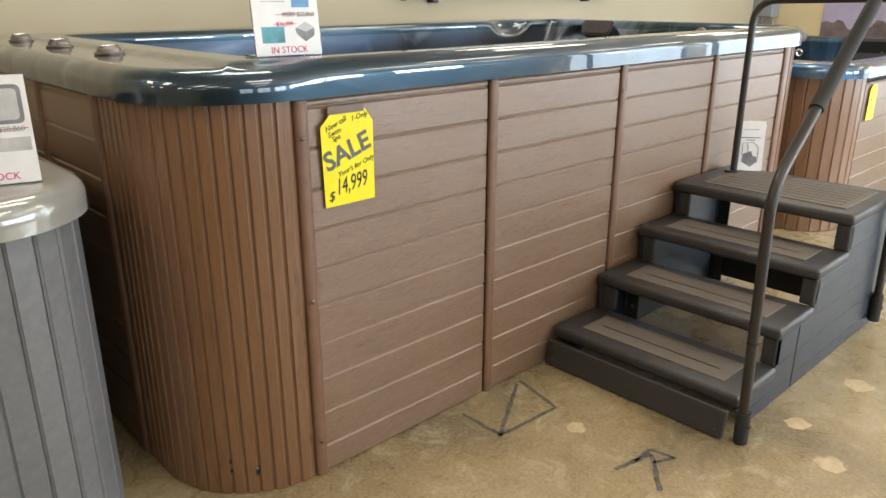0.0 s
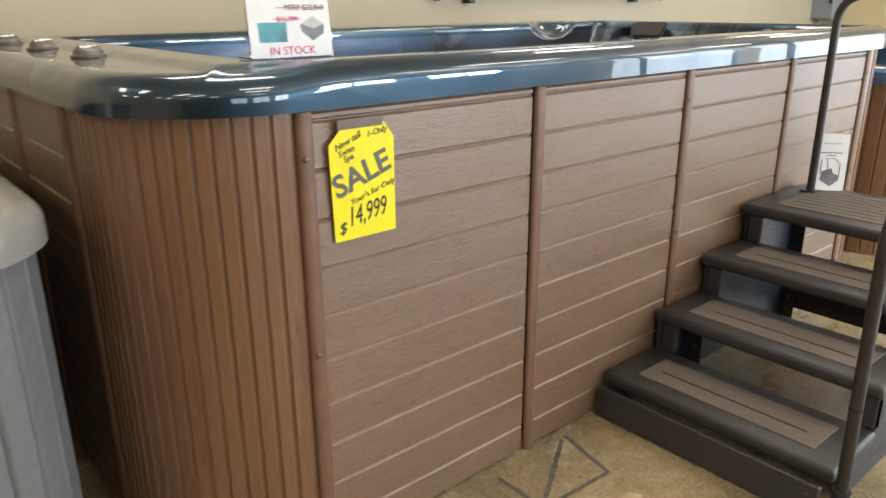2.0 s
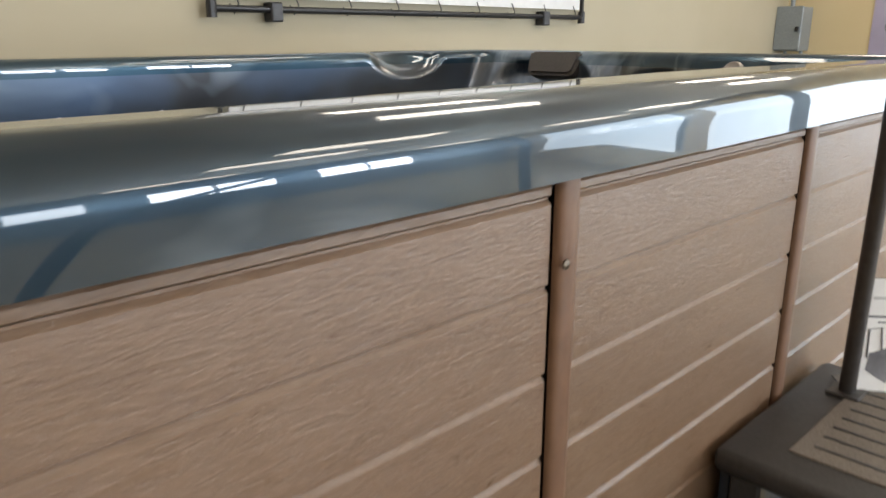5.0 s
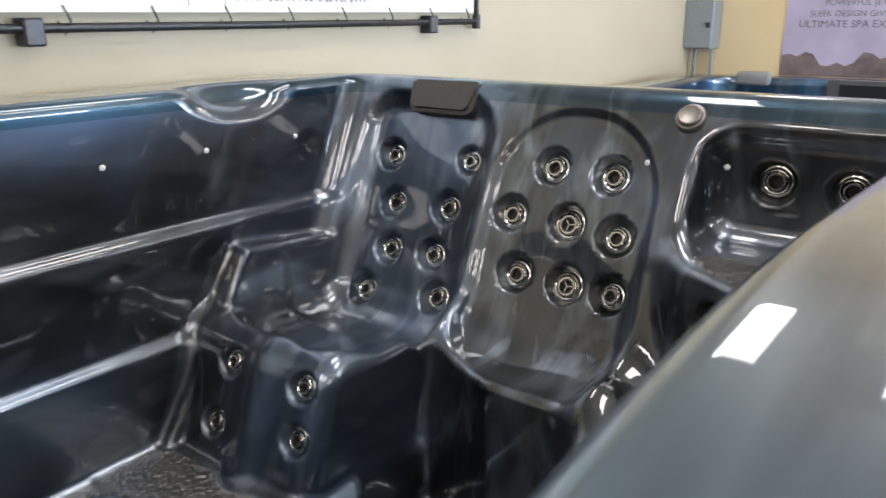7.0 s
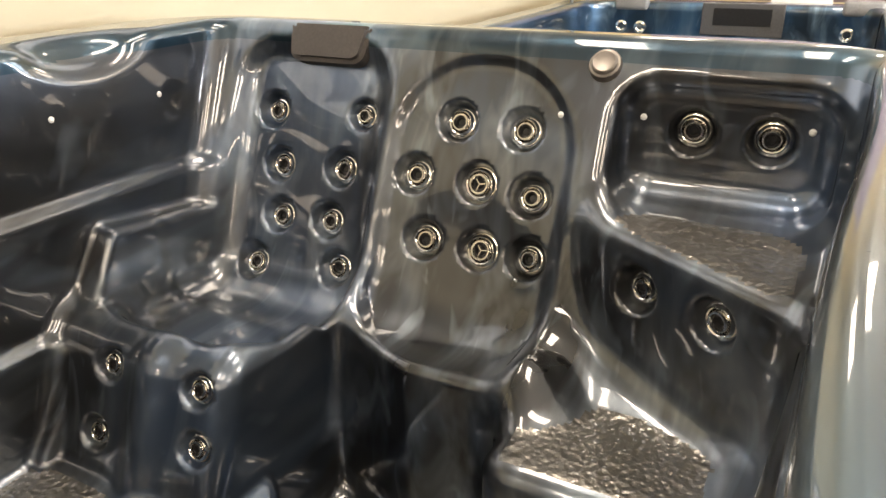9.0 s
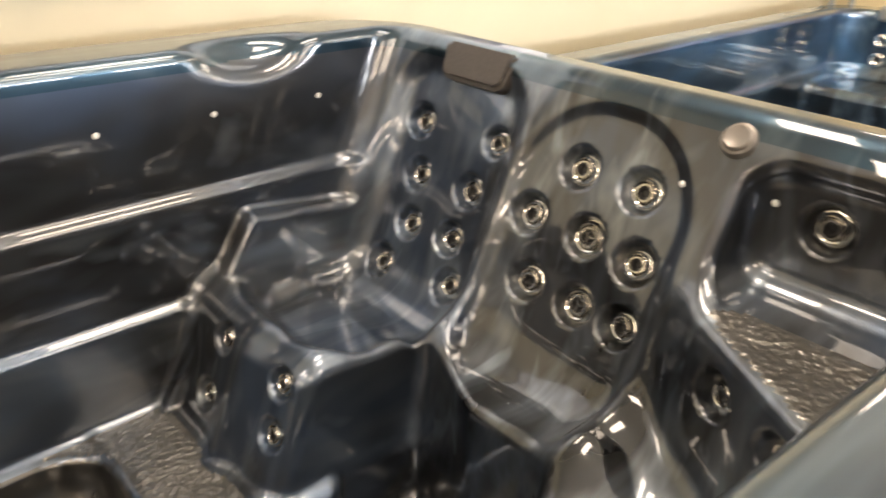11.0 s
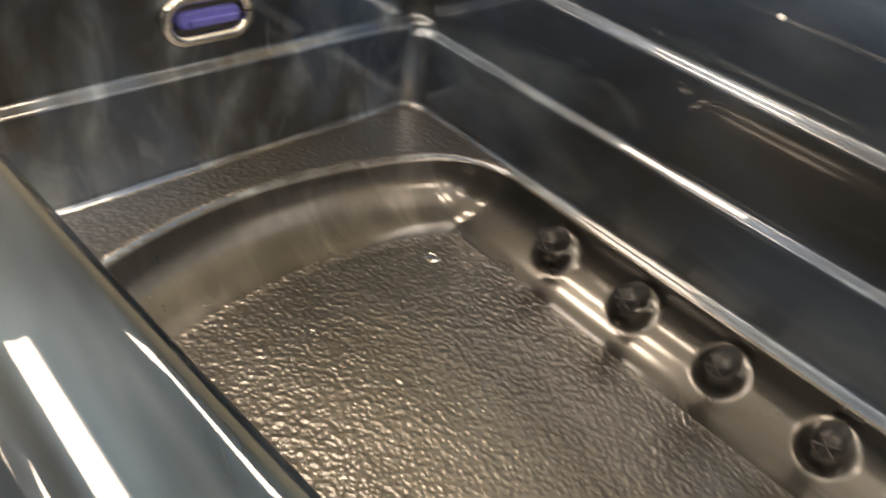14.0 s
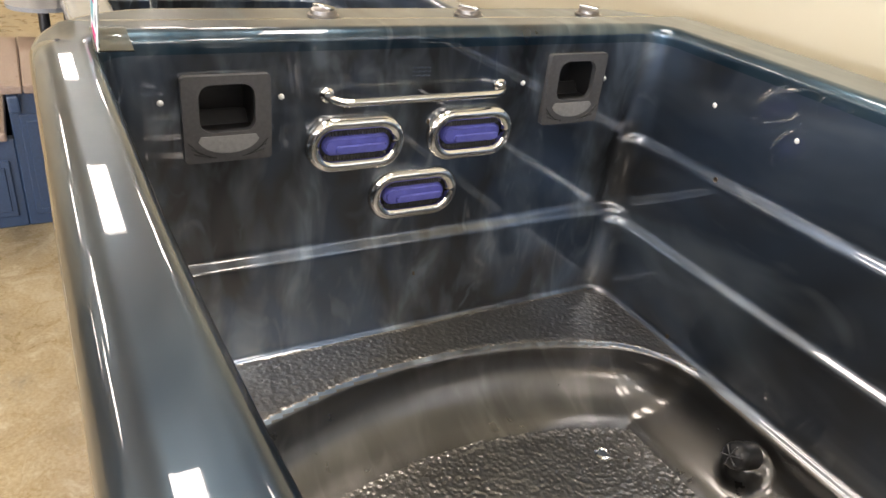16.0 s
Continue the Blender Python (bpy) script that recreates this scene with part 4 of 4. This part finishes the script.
def stand_sign(name, m, w, h, label, rows, category="sign"):
    """A clear upright holder with a printed sheet in it; rows: (kind, x0, x1, y0, y1) or (text, x, y, size)."""
    t = new(name)
    t.matrix_world = m
    bpy.context.view_layer.update()
    tagged(t, label, category)
    lean = m @ pose(0, 0, 0, 90 - 5)
    part("holder", box(-w / 2 - 0.002, w / 2 + 0.002, 0, h + 0.002, -0.004, -0.001, 0, 1, None, lean), "acrylic_clear", t, "clear plastic sign holder")
    part("holder_foot", box(-w / 2, w / 2, -0.004, 0.075, 0.0005, 0.003, 0, 1, None, m), "acrylic_clear", t)
    part("sheet", box(-w / 2, w / 2, 0.001, h, -0.001, 0.0, 0, 1, None, lean), "paper", t, "printed white sheet")
    for r in rows:
        if isinstance(r[0], str) and len(r) == 5:
            part("print", box(r[1], r[2], r[3], r[4], 0.0, 0.0008, 0, 1, None, lean), r[0], t)
        else:
            text, x, y, size, mat = r[0], r[1], r[2], r[3], r[4]
            lettering(text, size, lean @ pose(x, y, 0.0006), mat, t, "printed_line", align="CENTER")
    return t, lean


s1, lean = stand_sign("price_sign", pose(0.04, 0.105, ZT + 0.002, 0, 0, -2), 0.216, 0.279,
    "white printed price sheet in a clear stand on the spa rim", [
    ("teal", -0.085, -0.012, 0.037, 0.082), ("skyblue", 0.02, 0.078, 0.135, 0.215), ("palebar", -0.08, 0.0, 0.15, 0.153),
    ("palebar", -0.08, -0.02, 0.158, 0.161), ("palebar", -0.07, 0.06, 0.235, 0.245), ("palebar", -0.08, 0.0, 0.166, 0.169)])
for txt, x, y, size, mat in (("IN STOCK", 0.0, 0.008, 0.027, "pink"), ("MSRP $22,860", 0.04, 0.11, 0.018, "ink"), ("$16,999", -0.008, 0.084, 0.017, "pink")):
    lettering(txt, size, lean @ pose(x, y, 0.0008), mat, s1, "printed_line", align="CENTER")
part("print", box(-0.035, 0.095, 0.1145, 0.116, 0.0, 0.0012, 0, 1, None, lean), "pink", s1)
part("print", box(-0.045, 0.03, 0.0885, 0.09, 0.0, 0.0012, 0, 1, None, lean), "pink", s1)
part("print", prism([(0.025, 0.075), (0.06, 0.092), (0.09, 0.075), (0.088, 0.055), (0.057, 0.038), (0.03, 0.06)], 0.0008, 0, None, lean), "greyprint", s1)
part("print", prism([(0.028, 0.078), (0.06, 0.095), (0.09, 0.078), (0.06, 0.066)], 0.0013, 0, None, lean), "palebar", s1)

c1, lean = stand_sign("step_card", pose(2.6, -0.175, TZ[3] + 0.0045, 0, 0, -50), 0.145, 0.26, "white card with a step drawing on the landing", [
    ("palebar", -0.035, 0.04, 0.213, 0.22), ("greyprint", -0.045, 0.05, 0.172, 0.177), ("greyprint", -0.02, 0.025, 0.16, 0.164)])
part("print", prism([(-0.035, 0.05), (0.01, 0.022), (0.045, 0.05), (0.04, 0.075), (0.02, 0.08), (0.01, 0.105), (-0.03, 0.09)], 0.0008, 0, None, lean), "greyprint", c1)
for pts in ([(-0.035, 0.08, 0.001), (-0.035, 0.145, 0.001), (-0.01, 0.15, 0.001), (-0.005, 0.1, 0.001)], [(0.045, 0.06, 0.001), (0.045, 0.125, 0.001), (0.02, 0.15, 0.001), (0.0, 0.15, 0.001)]):
    part("print", tube([lean @ Vector(p) for p in pts], 0.0018, 6), "greyprint", c1)

# ---- neighbouring tubs ----


def simple_tub(name, x0, x1, y0, y1, zt, mat, label, depth=0.75, r=0.3, slat_data=None, clad="plank", floor_z=0.3):
    t = thing(name, (x0 + x1) / 2, (y0 + y1) / 2, 0, label, "hot tub")

    def f(x, y, z):
        rim = rmax(rect2(x, y, x0, x1, y0, y1, r), z - zt, 0.05)
        air = rmax(rect2(x, y, x0 + 0.26, x1 - 0.24, y0 + 0.2, y1 - 0.2, 0.22) + 0.03 * below(z, zt - 0.36) + 0.03 * below(z, zt - 0.62), floor_z - z, 0.12)
        bench = rmax(x1 - 0.75 - x, z - floor_z - 0.4, 0.06)
        air = rmax(air, -bench, 0.06)
        return rmax(rim, -air, 0.04)

    P, Q = skin_mesh(f, (x0 - 0.06, y0 - 0.06, floor_z - 0.06), (x1 + 0.06, y1 + 0.06, zt + 0.06), 0.03)
    C = P[Q].mean(1)
    Q = Q[~((C[:, 2] < zt - 0.095) & (rect2(C[:, 0], C[:, 1], x0, x1, y0, y1, r) > -0.03))]
    N = slope(f, P)
    N /= np.linalg.norm(N, axis=1)[:, None] + 1e-9
    C = P[Q].mean(1)
    inner = rect2(C[:, 0], C[:, 1], x0, x1, y0, y1, r) < -0.17
    quad_object("shell", P, Q, N, [mat, "acrylic" if mat == "silver" else mat], inner, t)
    o = wrap_outline(x0 + 0.06, x1 - 0.06, y0 + 0.06, y1 - 0.06, r - 0.05)
    i = wrap_outline(x0 + 0.09, x1 - 0.09, y0 + 0.09, y1 - 0.09, r - 0.08)
    part("liner", ring_plate(o, i, 0.01, zt - 0.08, pose(0, 0, 0)), "shadow", t)
    return t, f


def low_slat(h, mat, name):
    ob = part(name, prism([(-0.031, 0.004), (-0.037, -0.001), (-0.037, -0.005), (-0.033, -0.008), (-0.031, -0.011), (0.031, -0.011), (0.033, -0.008), (0.037, -0.005), (0.037, 0.004)], h), mat)
    d = ob.data
    bpy.data.objects.remove(ob)
    return d


# silver-rimmed tub by the aisle
TL = dict(x0=-3.95, x1=-0.5, y0=0.13, y1=2.2, zt=1.07)
tubl, fl = simple_tub("hot_tub", TL["x0"], TL["x1"], TL["y0"], TL["y1"], TL["zt"], "silver", "grey-slatted swim spa with silver acrylic rim")
gs = low_slat(TL["zt"] - 0.095, "grey_slat", "grey")
cl = part("corner_panel", box(-0.9, -0.75, 0.4, 0.42, 0.02, 0.9), "shadow", tubl, "rounded corner of upright grey slats")
slats([(-1.75, TL["y0"] + 0.045), (-0.8, TL["y0"] + 0.045)] + arc_path(-0.8, TL["y0"] + 0.30, 0.255, 270, 360) + [(TL["x1"] - 0.045, 1.2)], gs, cl, 0.0745)
for y in (0.95, 1.35):
    m = pose(TL["x0"] + 0.3, y, 0.78, 90, 0, 90)
    j = part("swim_jet", tube([m @ Vector((px, py, 0.014)) for px, py in stadium(0.275, 0.13)], 0.0215, 10, None, 0, True), "chrome", tubl, "oval chrome swim jet with violet insert", 180)
    part("jet_insert", prism(stadium(0.2, 0.05), 0.03, 0, None, m), "purple", j, "violet plastic jet insert")
s2, lean = stand_sign("price_sign", pose(-0.735, 0.33, TL["zt"] + 0.002, 0, 0, -14), 0.216, 0.279, "white printed price sheet in a clear stand on the grey tub",
    [("palebar", 0.02, 0.1, 0.085, 0.12), ("pink", 0.02, 0.1, 0.142, 0.1435)])
lettering("IN STOCK", 0.027, lean @ pose(0.0, 0.012, 0.0008), "pink", s2, "printed_line", align="CENTER")
lettering("$20,860", 0.019, lean @ pose(0.06, 0.136, 0.0008), "greyprint", s2, "printed_line", align="CENTER")
part("print", prism(moved(rounded_outline(0.09, 0.1, 0.015), 0.05, 0.205), 0.0008, 0, None, lean), "greyprint", s2)
part("print", prism(moved(rounded_outline(0.07, 0.08, 0.012), 0.05, 0.205), 0.0013, 0, None, lean), "palebar", s2)

# brown tub at the far end, its shell coloured blue for the window reflection
T2 = dict(x0=3.86, x1=7.65, y0=-0.2, y1=2.12, zt=1.13)
tub2, f2 = simple_tub("hot_tub", T2["x0"], T2["x1"], T2["y0"], T2["y1"], T2["zt"], "blue", "brown-slatted swim spa with marbled acrylic shell, window reflection painted in blue", r=0.36)
bs = low_slat(T2["zt"] - 0.095, "slat", "brown")
c2 = part("corner_panel", box(4.3, 4.4, 0.3, 0.32, 0.02, 0.9), "shadow", tub2, "rounded corner of upright brown slats")
slats([(T2["x0"] + 0.045, 1.2)] + arc_path(T2["x0"] + 0.36, T2["y0"] + 0.36, 0.315, 180, 270) + [(T2["x0"] + 0.37, T2["y0"] + 0.045)], bs, c2, 0.0745)
for z0, z1 in zip(GROOVES, GROOVES[1:]):
    if z1 < 1.1:
        lay_board(c2, 2.7, z1 - z0 - 0.001, pose(4.27, T2["y0"] + 0.045, z0 + 0.004))
EX = T2["x1"] - 0.245
m = pose(EX, 0.83, 1.035, 90, 0, -90)
sk = part("skimmer_housing", box(-0.27, 0.27, -0.12, 0.1, 0.0, 0.02, 0.006, 1, None, m), "grey", tub2, "grey skimmer housing")
part("skimmer_cavity", box(-0.19, 0.19, -0.05, 0.065, 0.019, 0.022, 0, 1, None, m), "black", sk, "dark skimmer opening")
for y in (1.6, 0.1):
    pb = box(-0.12, 0.12, -0.04, 0.04, -0.05, 0.05, 0.025, 3)
    pb.transform(pose(EX, y, 1.12, 0, 0, 90))
    part("head_pillow", pb, "palegrey", tub2, "pale grey head pillow", 60)
    for dy in (-0.07, 0.07):
        for z in (0.95, 0.83):
            jm = pose(EX - 0.002, y + dy, z, 0, -90, 0)
            part("jet", lathe([(0.045, -0.01), (0.045, 0.008), (0.03, 0.012), (0.022, 0.004), (0, 0.004)], 18, jm), "chrome", tub2, "round chrome-ringed massage jet", 40)
tg = thing("sale_tag", 4.4, T2["y0"] + 0.03, 0.7, "small yellow cardboard sale tag with handwriting", "sale tag")
tgm = pose(4.4, T2["y0"] + 0.026, 0.74, 90)
part("card", prism([(-0.07, 0), (0.07, 0), (0.07, 0.2), (0.04, 0.235), (-0.04, 0.235), (-0.07, 0.2)], 0.002, 0, None, tgm), "yellow", tg)
lettering("SALE", 0.06, tgm @ pose(-0.065, 0.1, 0.0025, 0, 0, 14), "ink", tg, "printed_word")

# navy steps by the silver tub
ns = thing("spa_steps", -2.1, -0.15, 0, "navy plastic spa steps with brown board treads", "steps")
for y0, y1, zt in ((-0.16, 0.1, 0.71), (-0.44, -0.16, 0.49)):
    part("side_panel", box(-1.86, -1.8, y0, y1, 0, zt - 0.04, 0.006, 1), "navy", ns)
    part("side_panel", box(-2.6, -2.54, y0, y1, 0, zt - 0.04, 0.006, 1), "navy", ns)
    part("raised_panel", box(-1.802, -1.788, y0 + 0.035, y1 - 0.035, 0.06, zt - 0.14, 0.006, 1), "navy", ns)
    part("raised_panel", box(-1.79, -1.782, y0 + 0.06, y1 - 0.06, 0.09, zt - 0.17, 0.004, 1), "navy", ns)
    part("front_panel", box(-2.54, -1.86, y0, y0 + 0.02, 0, zt - 0.04), "navy", ns)
    for k in range(3):
        a = y0 - 0.02 + k * 0.092
        part("tread_board", box(-2.63, -1.77, a, a + 0.088, zt - 0.04, zt, 0.006, 1), "wood", ns)
    part("hinge", box(-1.8, -1.765, y0 - 0.0, y0 + 0.05, zt - 0.13, zt - 0.045, 0.012, 2), "navy", ns)
pole = thing("umbrella_table", -2.9, 0.05, 0, "dark pole with a round pale-grey cup tray", "cup tray")
part("pole", tube([(-2.9, 0.06, 0), (-2.9, 0.06, 2.1)], 0.03, 14), "rail", pole, "", 60)
part("tray", ring_plate(rounded_outline(0.62, 0.36, 0.17), rounded_outline(0.066, 0.066, 0.03), 0, 0.022, pose(-2.9, 0.06, 0.84)), "palegrey", pole)
part("base", lathe([(0.2, 0), (0.2, 0.03), (0.05, 0.05), (0.05, 0.08)], 24, pose(-2.9, 0.06, 0)), "rail", pole)

# ---- wall things ----
bn = thing("wall_banner", 3.56, 2.29, 1.54, "white vinyl banner laced to a dark pipe frame on the wall", "banner")
BX0, BX1, BZ0, BZ1, BY = 2.34, 4.83, 1.545, 2.82, 2.285
part("pipe_frame", tube([(BX0, BY, BZ0), (BX1, BY, BZ0), (BX1, BY, BZ1), (BX0, BY, BZ1)], 0.016, 10, None, 0, True), "frame", bn, "dark iron pipe frame", 60)
part("sheet", box(BX0 + 0.04, BX1 - 0.03, BY - 0.004, BY + 0.002, BZ0 + 0.045, BZ1 - 0.045), "paper", bn, "white printed vinyl sheet")
for x in (BX0, BX1):
    for z in (BZ0, BZ1):
        part("elbow", tube([(x, BY, z - 0.035), (x, BY, z + 0.035)], 0.022, 10), "frame", bn)
for x in (BX0 + 0.29, BX1 - 0.37):
    part("wall_clamp", box(x - 0.03, x + 0.03, BY - 0.024, R["y1"] - 0.001, BZ0 - 0.05, BZ0 + 0.03, 0.006, 1), "frame", bn)
for k in range(9):
    x = BX0 + 0.1 + k * (BX1 - BX0 - 0.2) / 8
    part("lace", tube([(x, BY - 0.008, BZ0 + 0.065), (x + 0.012, BY - 0.02, BZ0 + 0.02), (x, BY, BZ0 - 0.019), (x - 0.01, BY + 0.015, BZ0 + 0.02)], 0.003, 6), "frame", bn)
bm_ = pose(BX0, BY - 0.0045, BZ0, 90)
for text, x, z, size, mat in (("Value separately is over $2500 ! Save about $800 !", 0.63, 0.085, 0.085, "greyprint"), ("Standard crane reaches 60\" , longer reaches may require larger , more expensive crane.", 0.63, 0.19, 0.085, "greyprint"),
                              ("CONFER STAIRS", 0.42, 0.62, 0.16, "pen"), ("$1599.00", 0.55, 0.79, 0.16, "pen"), ("CRANE PACKAGE", 0.3, 0.96, 0.16, "pen")):
    ob = lettering(text, size, bm_ @ pose(x, z, 0.0) @ Matrix.Diagonal((0.62 if size < 0.1 else 0.72, 1, 1, 1)), mat, bn, "printed_line")
part("print", prism([(0.02, 0.29), (0.3, 0.09), (0.27, 0.2), (0.5, 0.27), (0.5, 0.33), (0.1, 0.33)], 0.001, 0, None, bm_), "greyprint", bn)
part("print", prism(moved(rounded_outline(0.5, 0.25, 0.05), 2.1, 0.24), 0.001, 0, None, bm_), "lilac", bn)
part("print", prism([(1.75, 0.6), (1.95, 0.55), (2.2, 0.63), (2.35, 0.78), (2.2, 0.86), (1.9, 0.8)], 0.001, 0, None, bm_), "green", bn)
part("print", prism([(1.72, 0.84), (1.84, 0.78), (1.95, 0.84), (1.9, 0.95), (1.78, 0.97)], 0.0015, 0, None, bm_), "tape", bn)

eb = thing("electrical_box", 7.98, 2.2, 1.3, "grey enamelled electrical disconnect box on conduit", "electrical box")
part("body", box(7.87, 8.099, 2.1, 2.325, 1.3, 1.68, 0.008, 1), "boxgrey", eb)
part("door", box(7.855, 7.87, 2.095, 2.327, 1.31, 1.685, 0.005, 1), "boxgrey", eb)
part("latch", box(7.84, 7.856, 2.11, 2.145, 1.47, 1.51, 0.003, 1), "black", eb)
for y, za, zb in ((2.12, 1.0, 1.3), (2.26, 1.0, 1.3)):
    part("conduit", tube([(7.98, y, za), (7.98, y, zb)], 0.016, 10), "boxgrey", eb, "", 60)
part("conduit", tube([(7.98, 2.24, 1.68), (7.98, 2.24, 3.28)], 0.02, 10), "boxgrey", eb, "", 60)

ps = thing("wall_poster", 8.09, 0.75, 1.1, "tall printed poster of a dusk sky over dark hills", "poster")
PM = pose(8.096, 1.6, 1.1, 90, 0, -90)
part("sheet", box(0, 1.75, 0, 1.3, 0, 0.004, 0, 1, None, PM), "lilac", ps)
hill = [(0.0, 0.0)] + [(1.75 * i / 30, 0.13 + 0.05 * math.sin(i * 0.7) + 0.03 * math.sin(i * 1.9 + 1)) for i in range(31)] + [(1.75, 0.0)]
part("print", prism(hill, 0.0055, 0, None, PM), "dusk", ps, "printed dark hills")
for text, x, z, size in (("ULTIMATE SPA EXPERIENCE", 0.1, 0.37, 0.075), ("SLEEK DESIGN GIVE YOU THE", 0.17, 0.45, 0.062), ("POWERFUL JETS AND", 0.27, 0.53, 0.062)):
    lettering(text, size, PM @ pose(x, z, 0.005), "ink", ps, "printed_line")
sg = thing("wall_notice", 8.085, 0.4, 1.1, "small white printed notice with a garden photo", "notice")
NM = pose(8.09, 0.72, 1.08, 90, 0, -90)
part("sheet", box(0, 0.42, 0, 0.34, 0, 0.004, 0, 1, None, NM), "paper", sg)
part("print", box(0.06, 0.36, 0.12, 0.3, 0.004, 0.005, 0, 1, None, NM), "dusk", sg)

# ---- marks on the floor ----


def floor_line(name, pts, r, label):
    bm = None
    for a, b in zip(pts, pts[1:]):
        d = (Vector(b) - Vector(a)).normalized()
        nrm = Vector((-d.y, d.x)) * r
        n = max(2, int((Vector(b) - Vector(a)).length / 0.02))
        L, Rr = [], []
        own = bmesh.new()
        for i in range(n + 1):
            p = Vector(a).lerp(Vector(b), i / n)
            w = 0.6 + 0.7 * random.random()
            L.append(own.verts.new((p.x + nrm.x * w, p.y + nrm.y * w, 0.0015)))
            w = 0.6 + 0.7 * random.random()
            Rr.append(own.verts.new((p.x - nrm.x * w, p.y - nrm.y * w, 0.0015)))
        for i in range(n):
            own.faces.new((L[i], Rr[i], Rr[i + 1], L[i + 1]))
        bm = join(bm, own)
    ob = tagged(part(name, bm, "chalk"), label, "floor mark", kind="structure")
    return ob


floor_line("floor_mark", [(0.93, -0.06), (0.595, -0.27), (0.9, -0.29), (0.96, -0.05)], 0.008, "worn grey marker triangle on the concrete floor")
floor_line("floor_mark", [(0.6, -0.07), (0.6, -0.27)], 0.008, "worn grey marker line on the concrete floor")
floor_line("floor_mark", [(0.74, -0.85), (0.9, -0.72), (0.73, -0.68)], 0.009, "worn grey marker arrow on the concrete floor")
floor_line("floor_mark", [(0.86, -0.75), (0.94, -0.79), (0.92, -0.70), (0.82, -0.7)], 0.008, "worn grey marker squiggle on the concrete floor")
for x, y, r in ((0.842, -0.428, 0.038), (1.477, -0.992, 0.05), (1.302, -1.179, 0.05), (1.95, -1.05, 0.06), (2.3, -1.25, 0.05)):
    pts = [(x + r * (0.7 + 0.5 * random.random()) * math.cos(a), y + r * (0.7 + 0.5 * random.random()) * math.sin(a)) for a in [2 * math.pi * i / 13 for i in range(13)]]
    tagged(part("floor_patch", prism(pts, 0.0012), "bare"), "pale chipped bare patch in the concrete floor", "floor patch", kind="structure")
